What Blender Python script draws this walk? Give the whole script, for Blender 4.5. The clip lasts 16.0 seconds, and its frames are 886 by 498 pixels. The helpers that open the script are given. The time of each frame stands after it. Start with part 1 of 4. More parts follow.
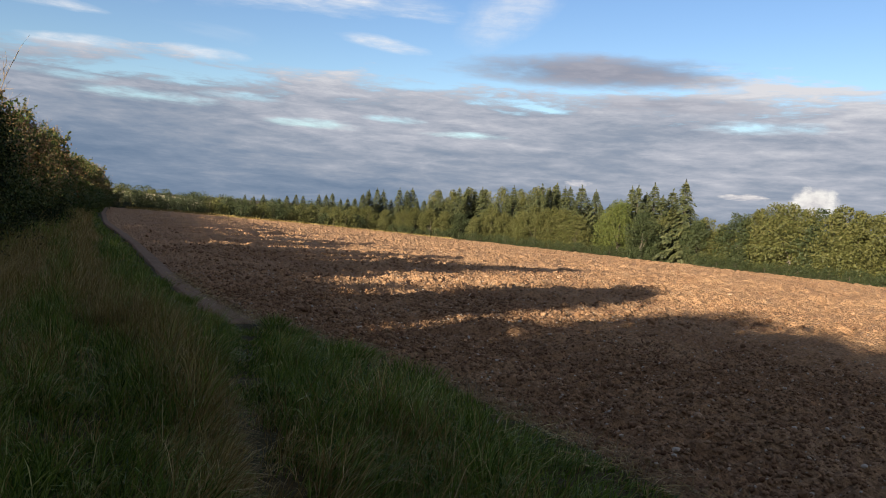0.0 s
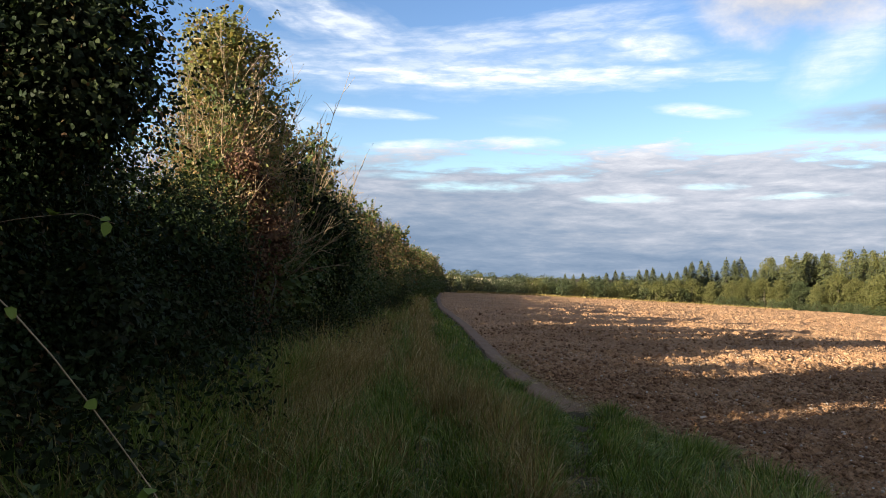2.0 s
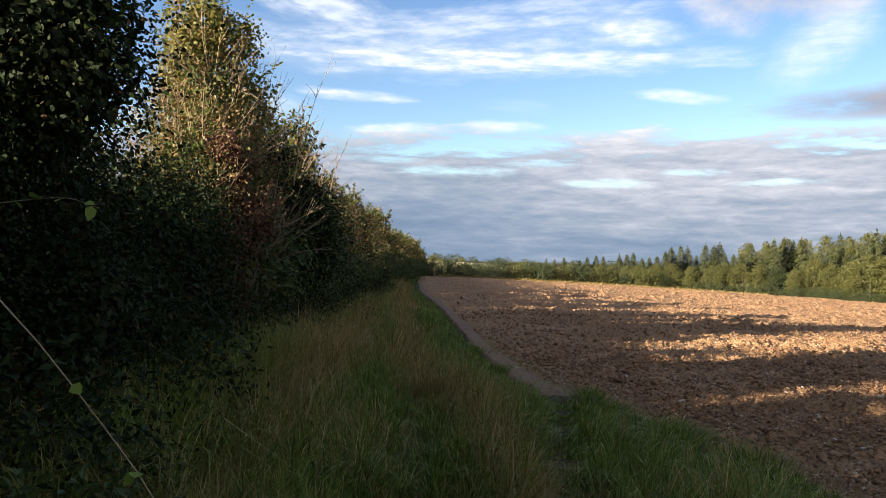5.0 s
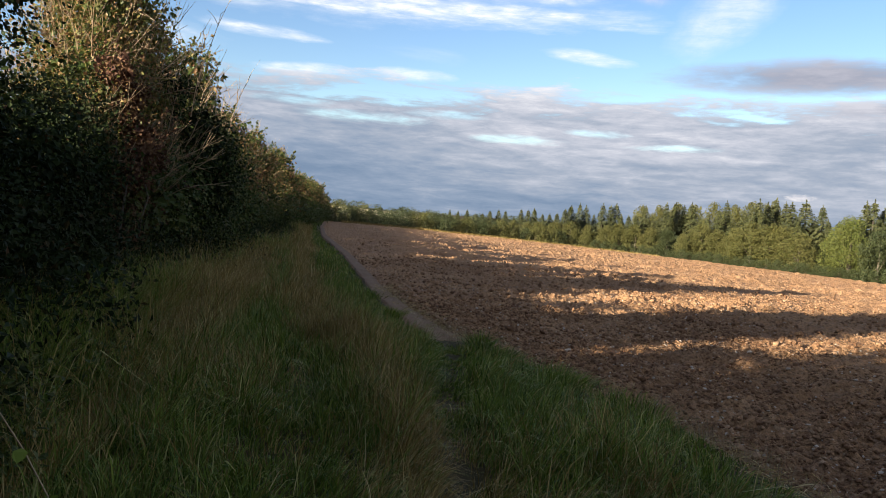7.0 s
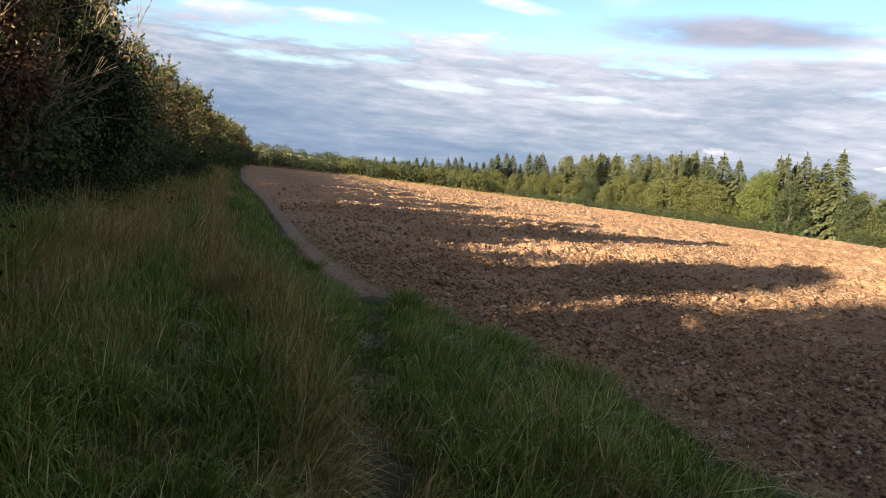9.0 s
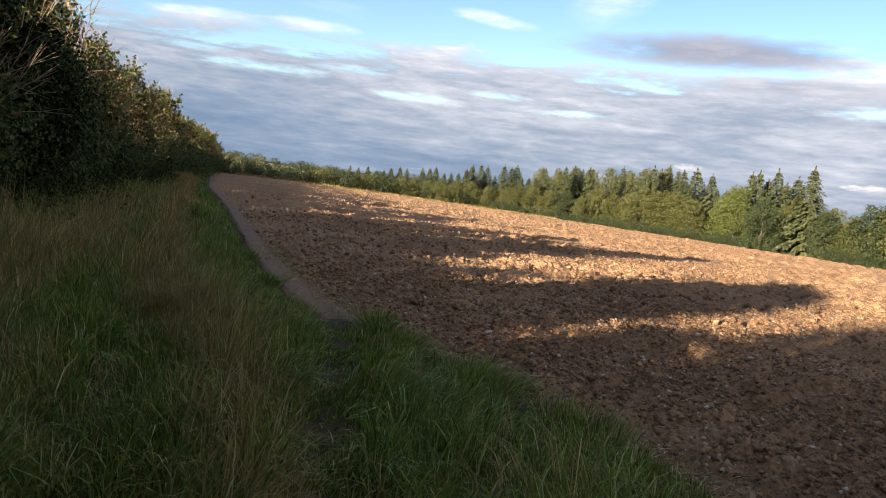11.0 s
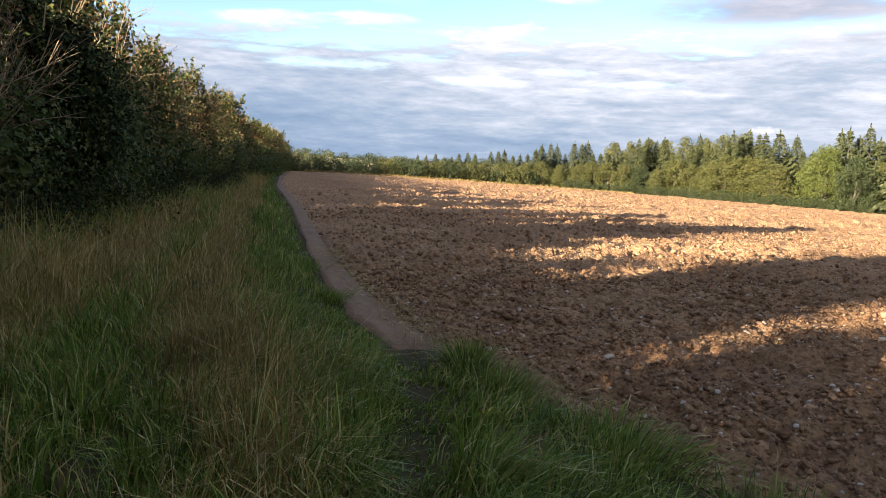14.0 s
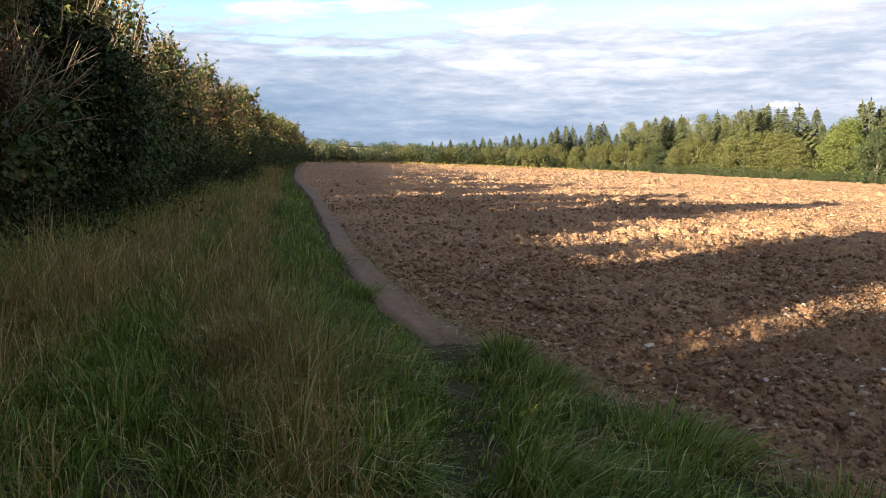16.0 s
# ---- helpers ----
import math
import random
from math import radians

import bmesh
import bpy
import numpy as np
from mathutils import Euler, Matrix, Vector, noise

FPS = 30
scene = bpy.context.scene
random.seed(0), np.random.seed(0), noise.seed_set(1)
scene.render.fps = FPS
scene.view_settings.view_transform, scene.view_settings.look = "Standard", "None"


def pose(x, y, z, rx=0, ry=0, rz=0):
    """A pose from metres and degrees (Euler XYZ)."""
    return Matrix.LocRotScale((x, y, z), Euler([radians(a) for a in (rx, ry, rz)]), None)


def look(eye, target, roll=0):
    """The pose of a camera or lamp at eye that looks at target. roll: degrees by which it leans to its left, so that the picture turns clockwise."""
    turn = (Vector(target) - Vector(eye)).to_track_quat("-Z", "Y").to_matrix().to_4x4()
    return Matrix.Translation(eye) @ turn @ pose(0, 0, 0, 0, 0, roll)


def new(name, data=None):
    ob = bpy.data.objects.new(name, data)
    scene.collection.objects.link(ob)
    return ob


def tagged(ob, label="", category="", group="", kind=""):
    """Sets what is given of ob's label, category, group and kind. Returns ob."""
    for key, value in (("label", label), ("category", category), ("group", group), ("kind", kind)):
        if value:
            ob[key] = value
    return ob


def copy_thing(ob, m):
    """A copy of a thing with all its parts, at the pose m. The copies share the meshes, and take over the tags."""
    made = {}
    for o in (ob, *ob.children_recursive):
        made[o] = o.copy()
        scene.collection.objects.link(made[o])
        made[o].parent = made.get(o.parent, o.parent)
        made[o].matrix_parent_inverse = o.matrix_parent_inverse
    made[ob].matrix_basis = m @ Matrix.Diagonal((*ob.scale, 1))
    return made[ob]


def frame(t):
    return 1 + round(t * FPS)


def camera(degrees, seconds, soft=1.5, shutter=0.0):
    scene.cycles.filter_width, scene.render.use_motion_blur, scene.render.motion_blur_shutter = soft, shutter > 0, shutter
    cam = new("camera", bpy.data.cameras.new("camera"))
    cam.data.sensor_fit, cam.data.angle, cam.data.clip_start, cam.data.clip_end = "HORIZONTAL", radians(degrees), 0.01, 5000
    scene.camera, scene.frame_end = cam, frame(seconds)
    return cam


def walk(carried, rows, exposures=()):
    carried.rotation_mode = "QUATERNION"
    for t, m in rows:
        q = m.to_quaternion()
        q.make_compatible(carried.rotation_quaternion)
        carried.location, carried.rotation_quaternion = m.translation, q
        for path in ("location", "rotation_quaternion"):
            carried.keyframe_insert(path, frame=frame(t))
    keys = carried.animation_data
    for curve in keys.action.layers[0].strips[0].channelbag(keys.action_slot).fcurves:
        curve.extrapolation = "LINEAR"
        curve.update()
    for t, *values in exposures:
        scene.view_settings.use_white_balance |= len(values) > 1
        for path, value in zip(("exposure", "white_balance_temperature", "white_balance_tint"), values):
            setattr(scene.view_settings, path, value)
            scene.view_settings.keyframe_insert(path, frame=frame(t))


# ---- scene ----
# ---- the camera and its walk ----
cam = camera(60.0, 16.0, soft=0.85)
PATH = [
    (0.0, -0.735, -4.361, 1.652, 87.25, -3.88, -24.69),
    (0.5, -0.739, -3.981, 1.688, 89.91, -4.48, -11.71),
    (1.0, -0.770, -3.819, 1.689, 93.71, -4.04, -4.08),
    (1.5, -0.744, -3.812, 1.694, 94.13, -2.42, -0.47),
    (2.0, -0.711, -3.813, 1.680, 92.00, -0.88, -1.20),
    (2.5, -0.715, -3.793, 1.678, 90.81, -0.44, -2.50),
    (3.0, -0.719, -3.791, 1.679, 90.18, -0.36, -2.84),
    (3.5, -0.725, -3.808, 1.682, 90.17, -0.29, -2.84),
    (4.0, -0.725, -3.817, 1.687, 90.51, -0.47, -2.82),
    (6.5, -0.725, -3.849, 1.678, 91.00, -3.32, -3.88),
    (7.0, -0.664, -3.785, 1.631, 87.34, -4.20, -9.71),
    (7.5, -0.542, -3.569, 1.636, 85.82, -4.05, -12.61),
    (8.0, -0.507, -3.356, 1.615, 85.69, -4.67, -13.85),
    (8.5, -0.504, -3.118, 1.585, 84.49, -5.00, -16.06),
    (9.0, -0.463, -2.827, 1.568, 83.86, -5.28, -15.19),
    (9.5, -0.449, -2.560, 1.578, 83.24, -5.34, -14.84),
    (10.0, -0.355, -2.300, 1.537, 84.39, -5.36, -15.99),
    (12.5, -0.090, -0.948, 1.490, 85.08, -6.39, -17.41),
    (13.0, -0.013, -0.624, 1.500, 84.96, -5.56, -15.92),
    (13.5, 0.042, -0.344, 1.490, 83.89, -4.00, -14.18),
    (14.0, 0.094, -0.119, 1.490, 83.39, -1.99, -12.06),
    (14.5, 0.104, 0.044, 1.499, 82.48, -1.43, -11.03),
    (15.0, 0.030, 0.043, 1.505, 82.24, -2.10, -13.12),
    (15.5, 0.011, 0.018, 1.511, 82.60, -1.63, -12.93),
    (16.0, -0.000, 0.000, 1.527, 82.33, 0.01, -11.00),
]
EXPOSURES = [(0.0, 1.52, 6500, 10), (0.5, 1.74, 6500, 10), (1.0, 1.74, 6500, 10), (1.5, 1.88, 6500, 9), (2.5, 2.1, 6600, 9), (4.0, 2.1, 6600, 9), (6.5, 1.9, 6550, 10), (8.0, 2.05, 6550, 10), (9.0, 2.2, 6550, 10), (10.0, 2.1, 6550, 10), (12.5, 2.0, 6500, 10), (13.0, 1.95, 6500, 10), (13.5, 2.2, 6550, 10), (14.5, 2.5, 6600, 10), (16.0, 2.5, 6600, 10)]
walk(cam, [(t, pose(x, y, z, rx, ry, rz)) for t, x, y, z, rx, ry, rz in PATH], EXPOSURES)

# ---- world, sun ----
SUN_AZ, SUN_EL = 239.0, 13.8     # compass degrees from +y towards +x, and height
world = bpy.data.worlds.new("evening_sky")
scene.world = world
world.use_nodes = True
wt = world.node_tree
wt.nodes.clear()


def wn(kind, **kw):
    n = wt.nodes.new(kind)
    for k, v in kw.items():
        n.inputs[k].default_value = v
    return n


def wmath(op, a, b=None, clamp=False):
    n = wt.nodes.new("ShaderNodeMath")
    n.operation, n.use_clamp = op, clamp
    for i, v in enumerate((a, b)):
        if v is None:
            continue
        if isinstance(v, (int, float)):
            n.inputs[i].default_value = v
        else:
            wt.links.new(v, n.inputs[i])
    return n.outputs[0]


def wramp(value, stops, interp="LINEAR"):
    n = wt.nodes.new("ShaderNodeValToRGB")
    n.color_ramp.interpolation = interp
    while len(n.color_ramp.elements) < len(stops):
        n.color_ramp.elements.new(0.5)
    for e, (p, c) in zip(n.color_ramp.elements, stops):
        e.position, e.color = p, (c, c, c, 1) if isinstance(c, (int, float)) else (*c, 1)
    wt.links.new(value, n.inputs[0])
    return n.outputs[0]


def wnoise(vec, scale, detail, rough=0.55, distort=0.0):
    n = wn("ShaderNodeTexNoise", Scale=scale, Detail=detail, Roughness=rough, Distortion=distort)
    wt.links.new(vec, n.inputs["Vector"])
    return n.outputs[0]


def wcombine(x, y, z):
    n = wt.nodes.new("ShaderNodeCombineXYZ")
    for i, v in enumerate((x, y, z)):
        if isinstance(v, (int, float)):
            n.inputs[i].default_value = v
        else:
            wt.links.new(v, n.inputs[i])
    return n.outputs[0]


sky = wt.nodes.new("ShaderNodeTexSky")
sky.sky_type, sky.sun_disc = "NISHITA", False
sky.sun_elevation, sky.sun_rotation = radians(SUN_EL), radians(SUN_AZ)
sky.air_density, sky.dust_density, sky.ozone_density = 1.0, 0.3, 1.6
vivid = wn("ShaderNodeHueSaturation", Hue=0.515, Saturation=1.2, Value=0.95)
wt.links.new(sky.outputs[0], vivid.inputs["Color"])
sky_bg = wn("ShaderNodeBackground", Strength=0.061)
wt.links.new(vivid.outputs[0], sky_bg.inputs[0])
coords = wt.nodes.new("ShaderNodeTexCoord")
split = wt.nodes.new("ShaderNodeSeparateXYZ")
wt.links.new(coords.outputs["Generated"], split.inputs[0])
dx, dy, dz = split.outputs
bearing = wmath("ARCTAN2", dx, dy)
# a low sheet of slate-grey stratocumulus with a ragged upper edge and long light streaks
broad = wnoise(wcombine(wmath("MULTIPLY", bearing, 2.4), wmath("MULTIPLY", dz, 13.0), 1.7), 1.0, 7.0, 0.55, 0.2)
lanes = wnoise(wcombine(wmath("MULTIPLY", bearing, 8.0), wmath("MULTIPLY", dz, 52.0), 4.4), 1.0, 9.0, 0.62, 0.25)
puffs = wnoise(wcombine(wmath("MULTIPLY", bearing, 24.0), wmath("MULTIPLY", dz, 110.0), 2.2), 1.0, 7.0, 0.62, 0.3)
edge_at = wmath("ADD", wmath("MULTIPLY", wmath("SUBTRACT", broad, 0.5), 0.07), wmath("SUBTRACT", wmath("ADD", 0.146, wmath("MULTIPLY", wmath("MAXIMUM", dx, 0.0), 0.035)), dz))
edge_at = wmath("ADD", edge_at, wmath("MULTIPLY", wmath("SUBTRACT", lanes, 0.5), 0.13))
edge_at = wmath("ADD", edge_at, wmath("MULTIPLY", wmath("SUBTRACT", puffs, 0.5), 0.05))
sheet_mask = wramp(wmath("ADD", wmath("MULTIPLY", edge_at, 8.0), 0.5), [(0.40, 0.0), (0.66, 1.0)], "EASE")


def patch_at(az, height, wide, tall, slope, grain, ragged, wispy=False):
    """An uneven oval of sky, 1 inside and 0 outside, at a bearing and a height."""
    a = radians(az)
    side = wmath("SUBTRACT", wmath("MULTIPLY", dx, math.cos(a)), wmath("MULTIPLY", dy, math.sin(a)))
    ahead = wmath("GREATER_THAN", wmath("ADD", wmath("MULTIPLY", dx, math.sin(a)), wmath("MULTIPLY", dy, math.cos(a))), 0.0)
    rise = wmath("SUBTRACT", wmath("SUBTRACT", dz, height), wmath("MULTIPLY", side, slope))
    r = wmath("ADD", wmath("POWER", wmath("ABSOLUTE", wmath("DIVIDE", side, wide)), 2.0), wmath("POWER", wmath("ABSOLUTE", wmath("DIVIDE", rise, tall)), 2.0))
    n = wnoise(wcombine(wmath("MULTIPLY", bearing, grain), wmath("MULTIPLY", rise, grain * min(6.0, (wide / tall) ** 0.7)), az), 1.0, 6.0, 0.58)
    if wispy:
        mask = wmath("MULTIPLY", wramp(wmath("SUBTRACT", r, wmath("MULTIPLY", wmath("SUBTRACT", n, 0.5), ragged)), [(0.0, 1.0), (0.25, 0.62), (0.6, 0.22), (1.0, 0.0)]), wramp(puffs, [(0.36, 0.45), (0.60, 1.0)]))
    else:
        mask = wramp(wmath("SUBTRACT", r, wmath("MULTIPLY", wmath("SUBTRACT", n, 0.5), ragged)), [(0.0, 1.0), (1.0, 0.0)], "EASE")
    return wmath("MULTIPLY", mask, ahead), n


# narrow gaps through which the blue shows
for az, height, wide, tall in ((3.5, 0.116, 0.075, 0.0055), (14.4, 0.101, 0.050, 0.0045), (20.6, 0.114, 0.032, 0.0035), (26.0, 0.100, 0.045, 0.0035), (-2.0, 0.128, 0.050, 0.0040), (9.5, 0.126, 0.05, 0.004), (47.0, 0.125, 0.06, 0.006)):
    gap, _ = patch_at(az, height, wide * 1.3, tall * 1.5, 0.0, 22.0, 2.6, True)
    sheet_mask = wmath("MULTIPLY", sheet_mask, wmath("SUBTRACT", 1.0, wmath("MULTIPLY", gap, 0.85)))
# thin white wisps higher up, and a few softer heaps
wisp = wnoise(wcombine(wmath("MULTIPLY", bearing, 1.9), wmath("MULTIPLY", dz, 15.0), 5.3), 1.0, 6.0, 0.48, 0.7)
heap = wnoise(wcombine(wmath("MULTIPLY", bearing, 3.0), wmath("MULTIPLY", dz, 6.0), 8.8), 1.0, 5.0, 0.5, 0.2)
wisp_mask = wmath("ADD", wramp(wisp, [(0.60, 0.0), (0.80, 0.5)], "EASE"), wmath("MULTIPLY", wramp(heap, [(0.56, 0.0), (0.68, 0.8)], "EASE"), wramp(dz, [(0.36, 0.0), (0.46, 1.0)])), True)
# unseen white cloud at the back, added to make the fill light less blue
wisp_mask = wmath("MAXIMUM", wisp_mask, wmath("MULTIPLY", wramp(dy, [(0.0, 0.4), (0.5, 0.0)]), wramp(heap, [(0.36, 0.0), (0.58, 1.0)])))
for az, height, wide, tall, slope, thick in ((5.0, 0.253, 0.25, 0.0125, -0.02, 0.95), (1.0, 0.266, 0.25, 0.026, 0.0, 0.5), (3.0, 0.292, 0.24, 0.014, 0.06, 0.55), (16.2, 0.285, 0.055, 0.013, -0.1, 0.85), (-7.0, 0.312, 0.11, 0.020, -0.28, 0.7),
                                             (9.0, 0.315, 0.13, 0.010, 0.1, 0.45), (-4.4, 0.207, 0.065, 0.0055, -0.04, 0.9), (-1.2, 0.165, 0.060, 0.0065, 0.03, 0.75), (6.5, 0.173, 0.045, 0.0060, 0.0, 0.75), (19.6, 0.206, 0.045, 0.0060, -0.12, 0.8),
                                             (28.5, 0.255, 0.050, 0.030, 0.3, 0.5), (17.5, 0.247, 0.085, 0.007, 0.08, 0.5), (-12.0, 0.19, 0.07, 0.012, 0.0, 0.5), (44.0, 0.30, 0.12, 0.015, 0.1, 0.5)):
    streak, _ = patch_at(az, height, wide * 1.35, tall * 1.6, slope, 13.0, 2.4, True)
    wisp_mask = wmath("MAXIMUM", wisp_mask, wmath("MULTIPLY", streak, thick))
tone = wmath("ADD", wmath("MULTIPLY", lanes, 0.30), wmath("ADD", wmath("MULTIPLY", broad, 0.28), wmath("ADD", 0.095, wmath("MULTIPLY", puffs, 0.22))))
tone_mix = wmath("ADD", tone, wmath("ADD", wmath("MULTIPLY", dx, 0.15), wmath("MULTIPLY", dz, 0.85)))
grey = wramp(tone_mix, [(0.45, (0.180, 0.255, 0.375)), (0.54, (0.255, 0.325, 0.440)), (0.61, (0.36, 0.41, 0.505)), (0.69, (0.54, 0.565, 0.645)), (0.78, (0.82, 0.82, 0.86))])
sheet_bg = wn("ShaderNodeBackground", Strength=0.31)
wt.links.new(grey, sheet_bg.inputs[0])
wisp_bg = wn("ShaderNodeBackground", Strength=0.33)
wisp_bg.inputs[0].default_value = (0.90, 0.92, 0.96, 1)
mix_wisp, mix_sheet = (wt.nodes.new("ShaderNodeMixShader") for _ in range(2))
wt.links.new(wisp_mask, mix_wisp.inputs[0])
wt.links.new(sky_bg.outputs[0], mix_wisp.inputs[1])
wt.links.new(wisp_bg.outputs[0], mix_wisp.inputs[2])
wt.links.new(sheet_mask, mix_sheet.inputs[0])
wt.links.new(mix_wisp.outputs[0], mix_sheet.inputs[1])
wt.links.new(sheet_bg.outputs[0], mix_sheet.inputs[2])
# single clouds: a bright cumulus on the horizon, a soft pinkish heap high up, a grey bank above the sheet


def single_cloud(below, az, height, wide, tall, grain, ragged, dark, light, strength):
    mask, n = patch_at(az, height, wide, tall, 0.0, grain, ragged)
    bg = wn("ShaderNodeBackground", Strength=strength)
    wt.links.new(wramp(n, [(0.35, dark), (0.62, light)]), bg.inputs[0])
    mix = wt.nodes.new("ShaderNodeMixShader")
    wt.links.new(mask, mix.inputs[0])
    wt.links.new(below, mix.inputs[1])
    wt.links.new(bg.outputs[0], mix.inputs[2])
    return mix.outputs[0]


heavens = single_cloud(mix_sheet.outputs[0], 35.5, 0.186, 0.21, 0.024, 12.0, 1.6, (0.27, 0.30, 0.39), (0.44, 0.45, 0.53), 0.31)
heavens = single_cloud(heavens, 41.0, 0.150, 0.14, 0.013, 14.0, 2.0, (0.36, 0.38, 0.46), (0.60, 0.61, 0.68), 0.31)
heavens = single_cloud(heavens, 26.5, 0.335, 0.14, 0.068, 9.0, 2.2, (0.56, 0.54, 0.56), (0.80, 0.77, 0.78), 0.30)
heavens = single_cloud(heavens, 50.4, 0.042, 0.030, 0.019, 55.0, 2.4, (0.70, 0.66, 0.66), (0.98, 0.95, 0.90), 0.33)
heavens = single_cloud(heavens, 46.0, 0.042, 0.032, 0.0045, 60.0, 2.4, (0.62, 0.60, 0.64), (0.92, 0.88, 0.86), 0.31)
heavens = single_cloud(heavens, 34.5, 0.049, 0.018, 0.005, 60.0, 2.4, (0.52, 0.54, 0.62), (0.74, 0.73, 0.76), 0.31)
world_out = wt.nodes.new("ShaderNodeOutputWorld")
wt.links.new(heavens, world_out.inputs[0])

sun_data = bpy.data.lights.new("sun", "SUN")
sun_data.energy, sun_data.angle, sun_data.color = 5.0, radians(0.53), (1.0, 0.91, 0.77)
sun = new("sun", sun_data)
sun_from = Vector((math.sin(radians(SUN_AZ)) * math.cos(radians(SUN_EL)), math.cos(radians(SUN_AZ)) * math.cos(radians(SUN_EL)), math.sin(radians(SUN_EL))))
sun.matrix_world = look(tuple(sun_from * 60), (0, 0, 0))


# ---- materials ----
def node_mat(name):
    m = bpy.data.materials.new(name)
    m.use_nodes = True
    m.node_tree.nodes.clear()
    return m, m.node_tree


def ramp_node(nt, fac, stops):
    n = nt.nodes.new("ShaderNodeValToRGB")
    while len(n.color_ramp.elements) < len(stops):
        n.color_ramp.elements.new(0.5)
    for e, (p, c) in zip(n.color_ramp.elements, stops):
        e.position, e.color = p, (*c, 1)
    nt.links.new(fac, n.inputs[0])
    return n.outputs[0]


def noise_node(nt, scale, detail=5.0, rough=0.6):
    tc = nt.nodes.new("ShaderNodeTexCoord")
    n = nt.nodes.new("ShaderNodeTexNoise")
    n.inputs["Scale"].default_value, n.inputs["Detail"].default_value, n.inputs["Roughness"].default_value = scale, detail, rough
    nt.links.new(tc.outputs["Object"], n.inputs["Vector"])
    return n.outputs[0]


def mix_col(nt, fac, a, b, blend="MIX"):
    n = nt.nodes.new("ShaderNodeMix")
    n.data_type, n.blend_type = "RGBA", blend
    for i, v in ((0, fac), (6, a), (7, b)):
        if isinstance(v, (int, float)):
            n.inputs[i].default_value = v
        elif isinstance(v, tuple):
            n.inputs[i].default_value = (*v, 1)
        else:
            nt.links.new(v, n.inputs[i])
    return n.outputs[2]


def leaf_mat(name, stops, through_light=0.3, rough=0.55, patch=0.35, patch_scale=0.6, patch_to=(0.2, 0.13, 0.05), gloss=0.3):
    """Leaves and blades: a tone for each leaf, patches of another tint, some light let through."""
    m, nt = node_mat(name)
    geo = nt.nodes.new("ShaderNodeNewGeometry")
    col = ramp_node(nt, geo.outputs["Random Per Island"], stops)
    big = ramp_node(nt, noise_node(nt, patch_scale, 3.0), [(0.45, (0, 0, 0)), (0.70, (patch,) * 3)])
    col = mix_col(nt, big, col, patch_to)
    p = nt.nodes.new("ShaderNodeBsdfPrincipled")
    p.inputs["Roughness"].default_value = rough
    p.inputs["Specular IOR Level"].default_value = gloss
    nt.links.new(col, p.inputs["Base Color"])
    tr = nt.nodes.new("ShaderNodeBsdfTranslucent")
    nt.links.new(col, tr.inputs[0])
    mx = nt.nodes.new("ShaderNodeMixShader")
    mx.inputs[0].default_value = through_light
    nt.links.new(p.outputs[0], mx.inputs[1])
    nt.links.new(tr.outputs[0], mx.inputs[2])
    out = nt.nodes.new("ShaderNodeOutputMaterial")
    nt.links.new(mx.outputs[0], out.inputs[0])
    return m


def earth_mat(name, stops, fine_stops, coarse=0.8, fine=14.0, rough=0.95, bump=0.5, dist=0.02, speck=None, lumps=None):
    m, nt = node_mat(name)
    c1 = ramp_node(nt, noise_node(nt, coarse, 6.0, 0.65), stops)
    f = noise_node(nt, fine, 8.0, 0.7)
    c2 = ramp_node(nt, f, fine_stops)
    col = mix_col(nt, 1.0, c1, c2, "MULTIPLY")
    if speck:
        tc = nt.nodes.new("ShaderNodeTexCoord")
        vo = nt.nodes.new("ShaderNodeTexVoronoi")
        vo.inputs["Scale"].default_value = speck[0]
        nt.links.new(tc.outputs["Object"], vo.inputs["Vector"])
        dots = ramp_node(nt, vo.outputs["Distance"], [(speck[1] * 0.8, (1, 1, 1)), (speck[1], (0, 0, 0))])
        some = ramp_node(nt, noise_node(nt, speck[0] * 0.7, 2.0), [(0.54, (0, 0, 0)), (0.58, (1, 1, 1))])
        col = mix_col(nt, mix_col(nt, 1.0, dots, some, "MULTIPLY"), col, speck[2])
    p = nt.nodes.new("ShaderNodeBsdfPrincipled")
    p.inputs["Roughness"].default_value = rough
    p.inputs["Specular IOR Level"].default_value = 0.15
    nt.links.new(col, p.inputs["Base Color"])
    if bump:
        b = nt.nodes.new("ShaderNodeBump")
        b.inputs["Strength"].default_value, b.inputs["Distance"].default_value = bump, dist
        nt.links.new(f, b.inputs["Height"])
        if lumps:
            wide = nt.nodes.new("ShaderNodeBump")
            wide.inputs["Strength"].default_value, wide.inputs["Distance"].default_value = 1.0, lumps[1]
            nt.links.new(noise_node(nt, lumps[0], 5.0, 0.62), wide.inputs["Height"])
            nt.links.new(wide.outputs[0], b.inputs["Normal"])
        nt.links.new(b.outputs[0], p.inputs["Normal"])
    out = nt.nodes.new("ShaderNodeOutputMaterial")
    nt.links.new(p.outputs[0], out.inputs[0])
    return m


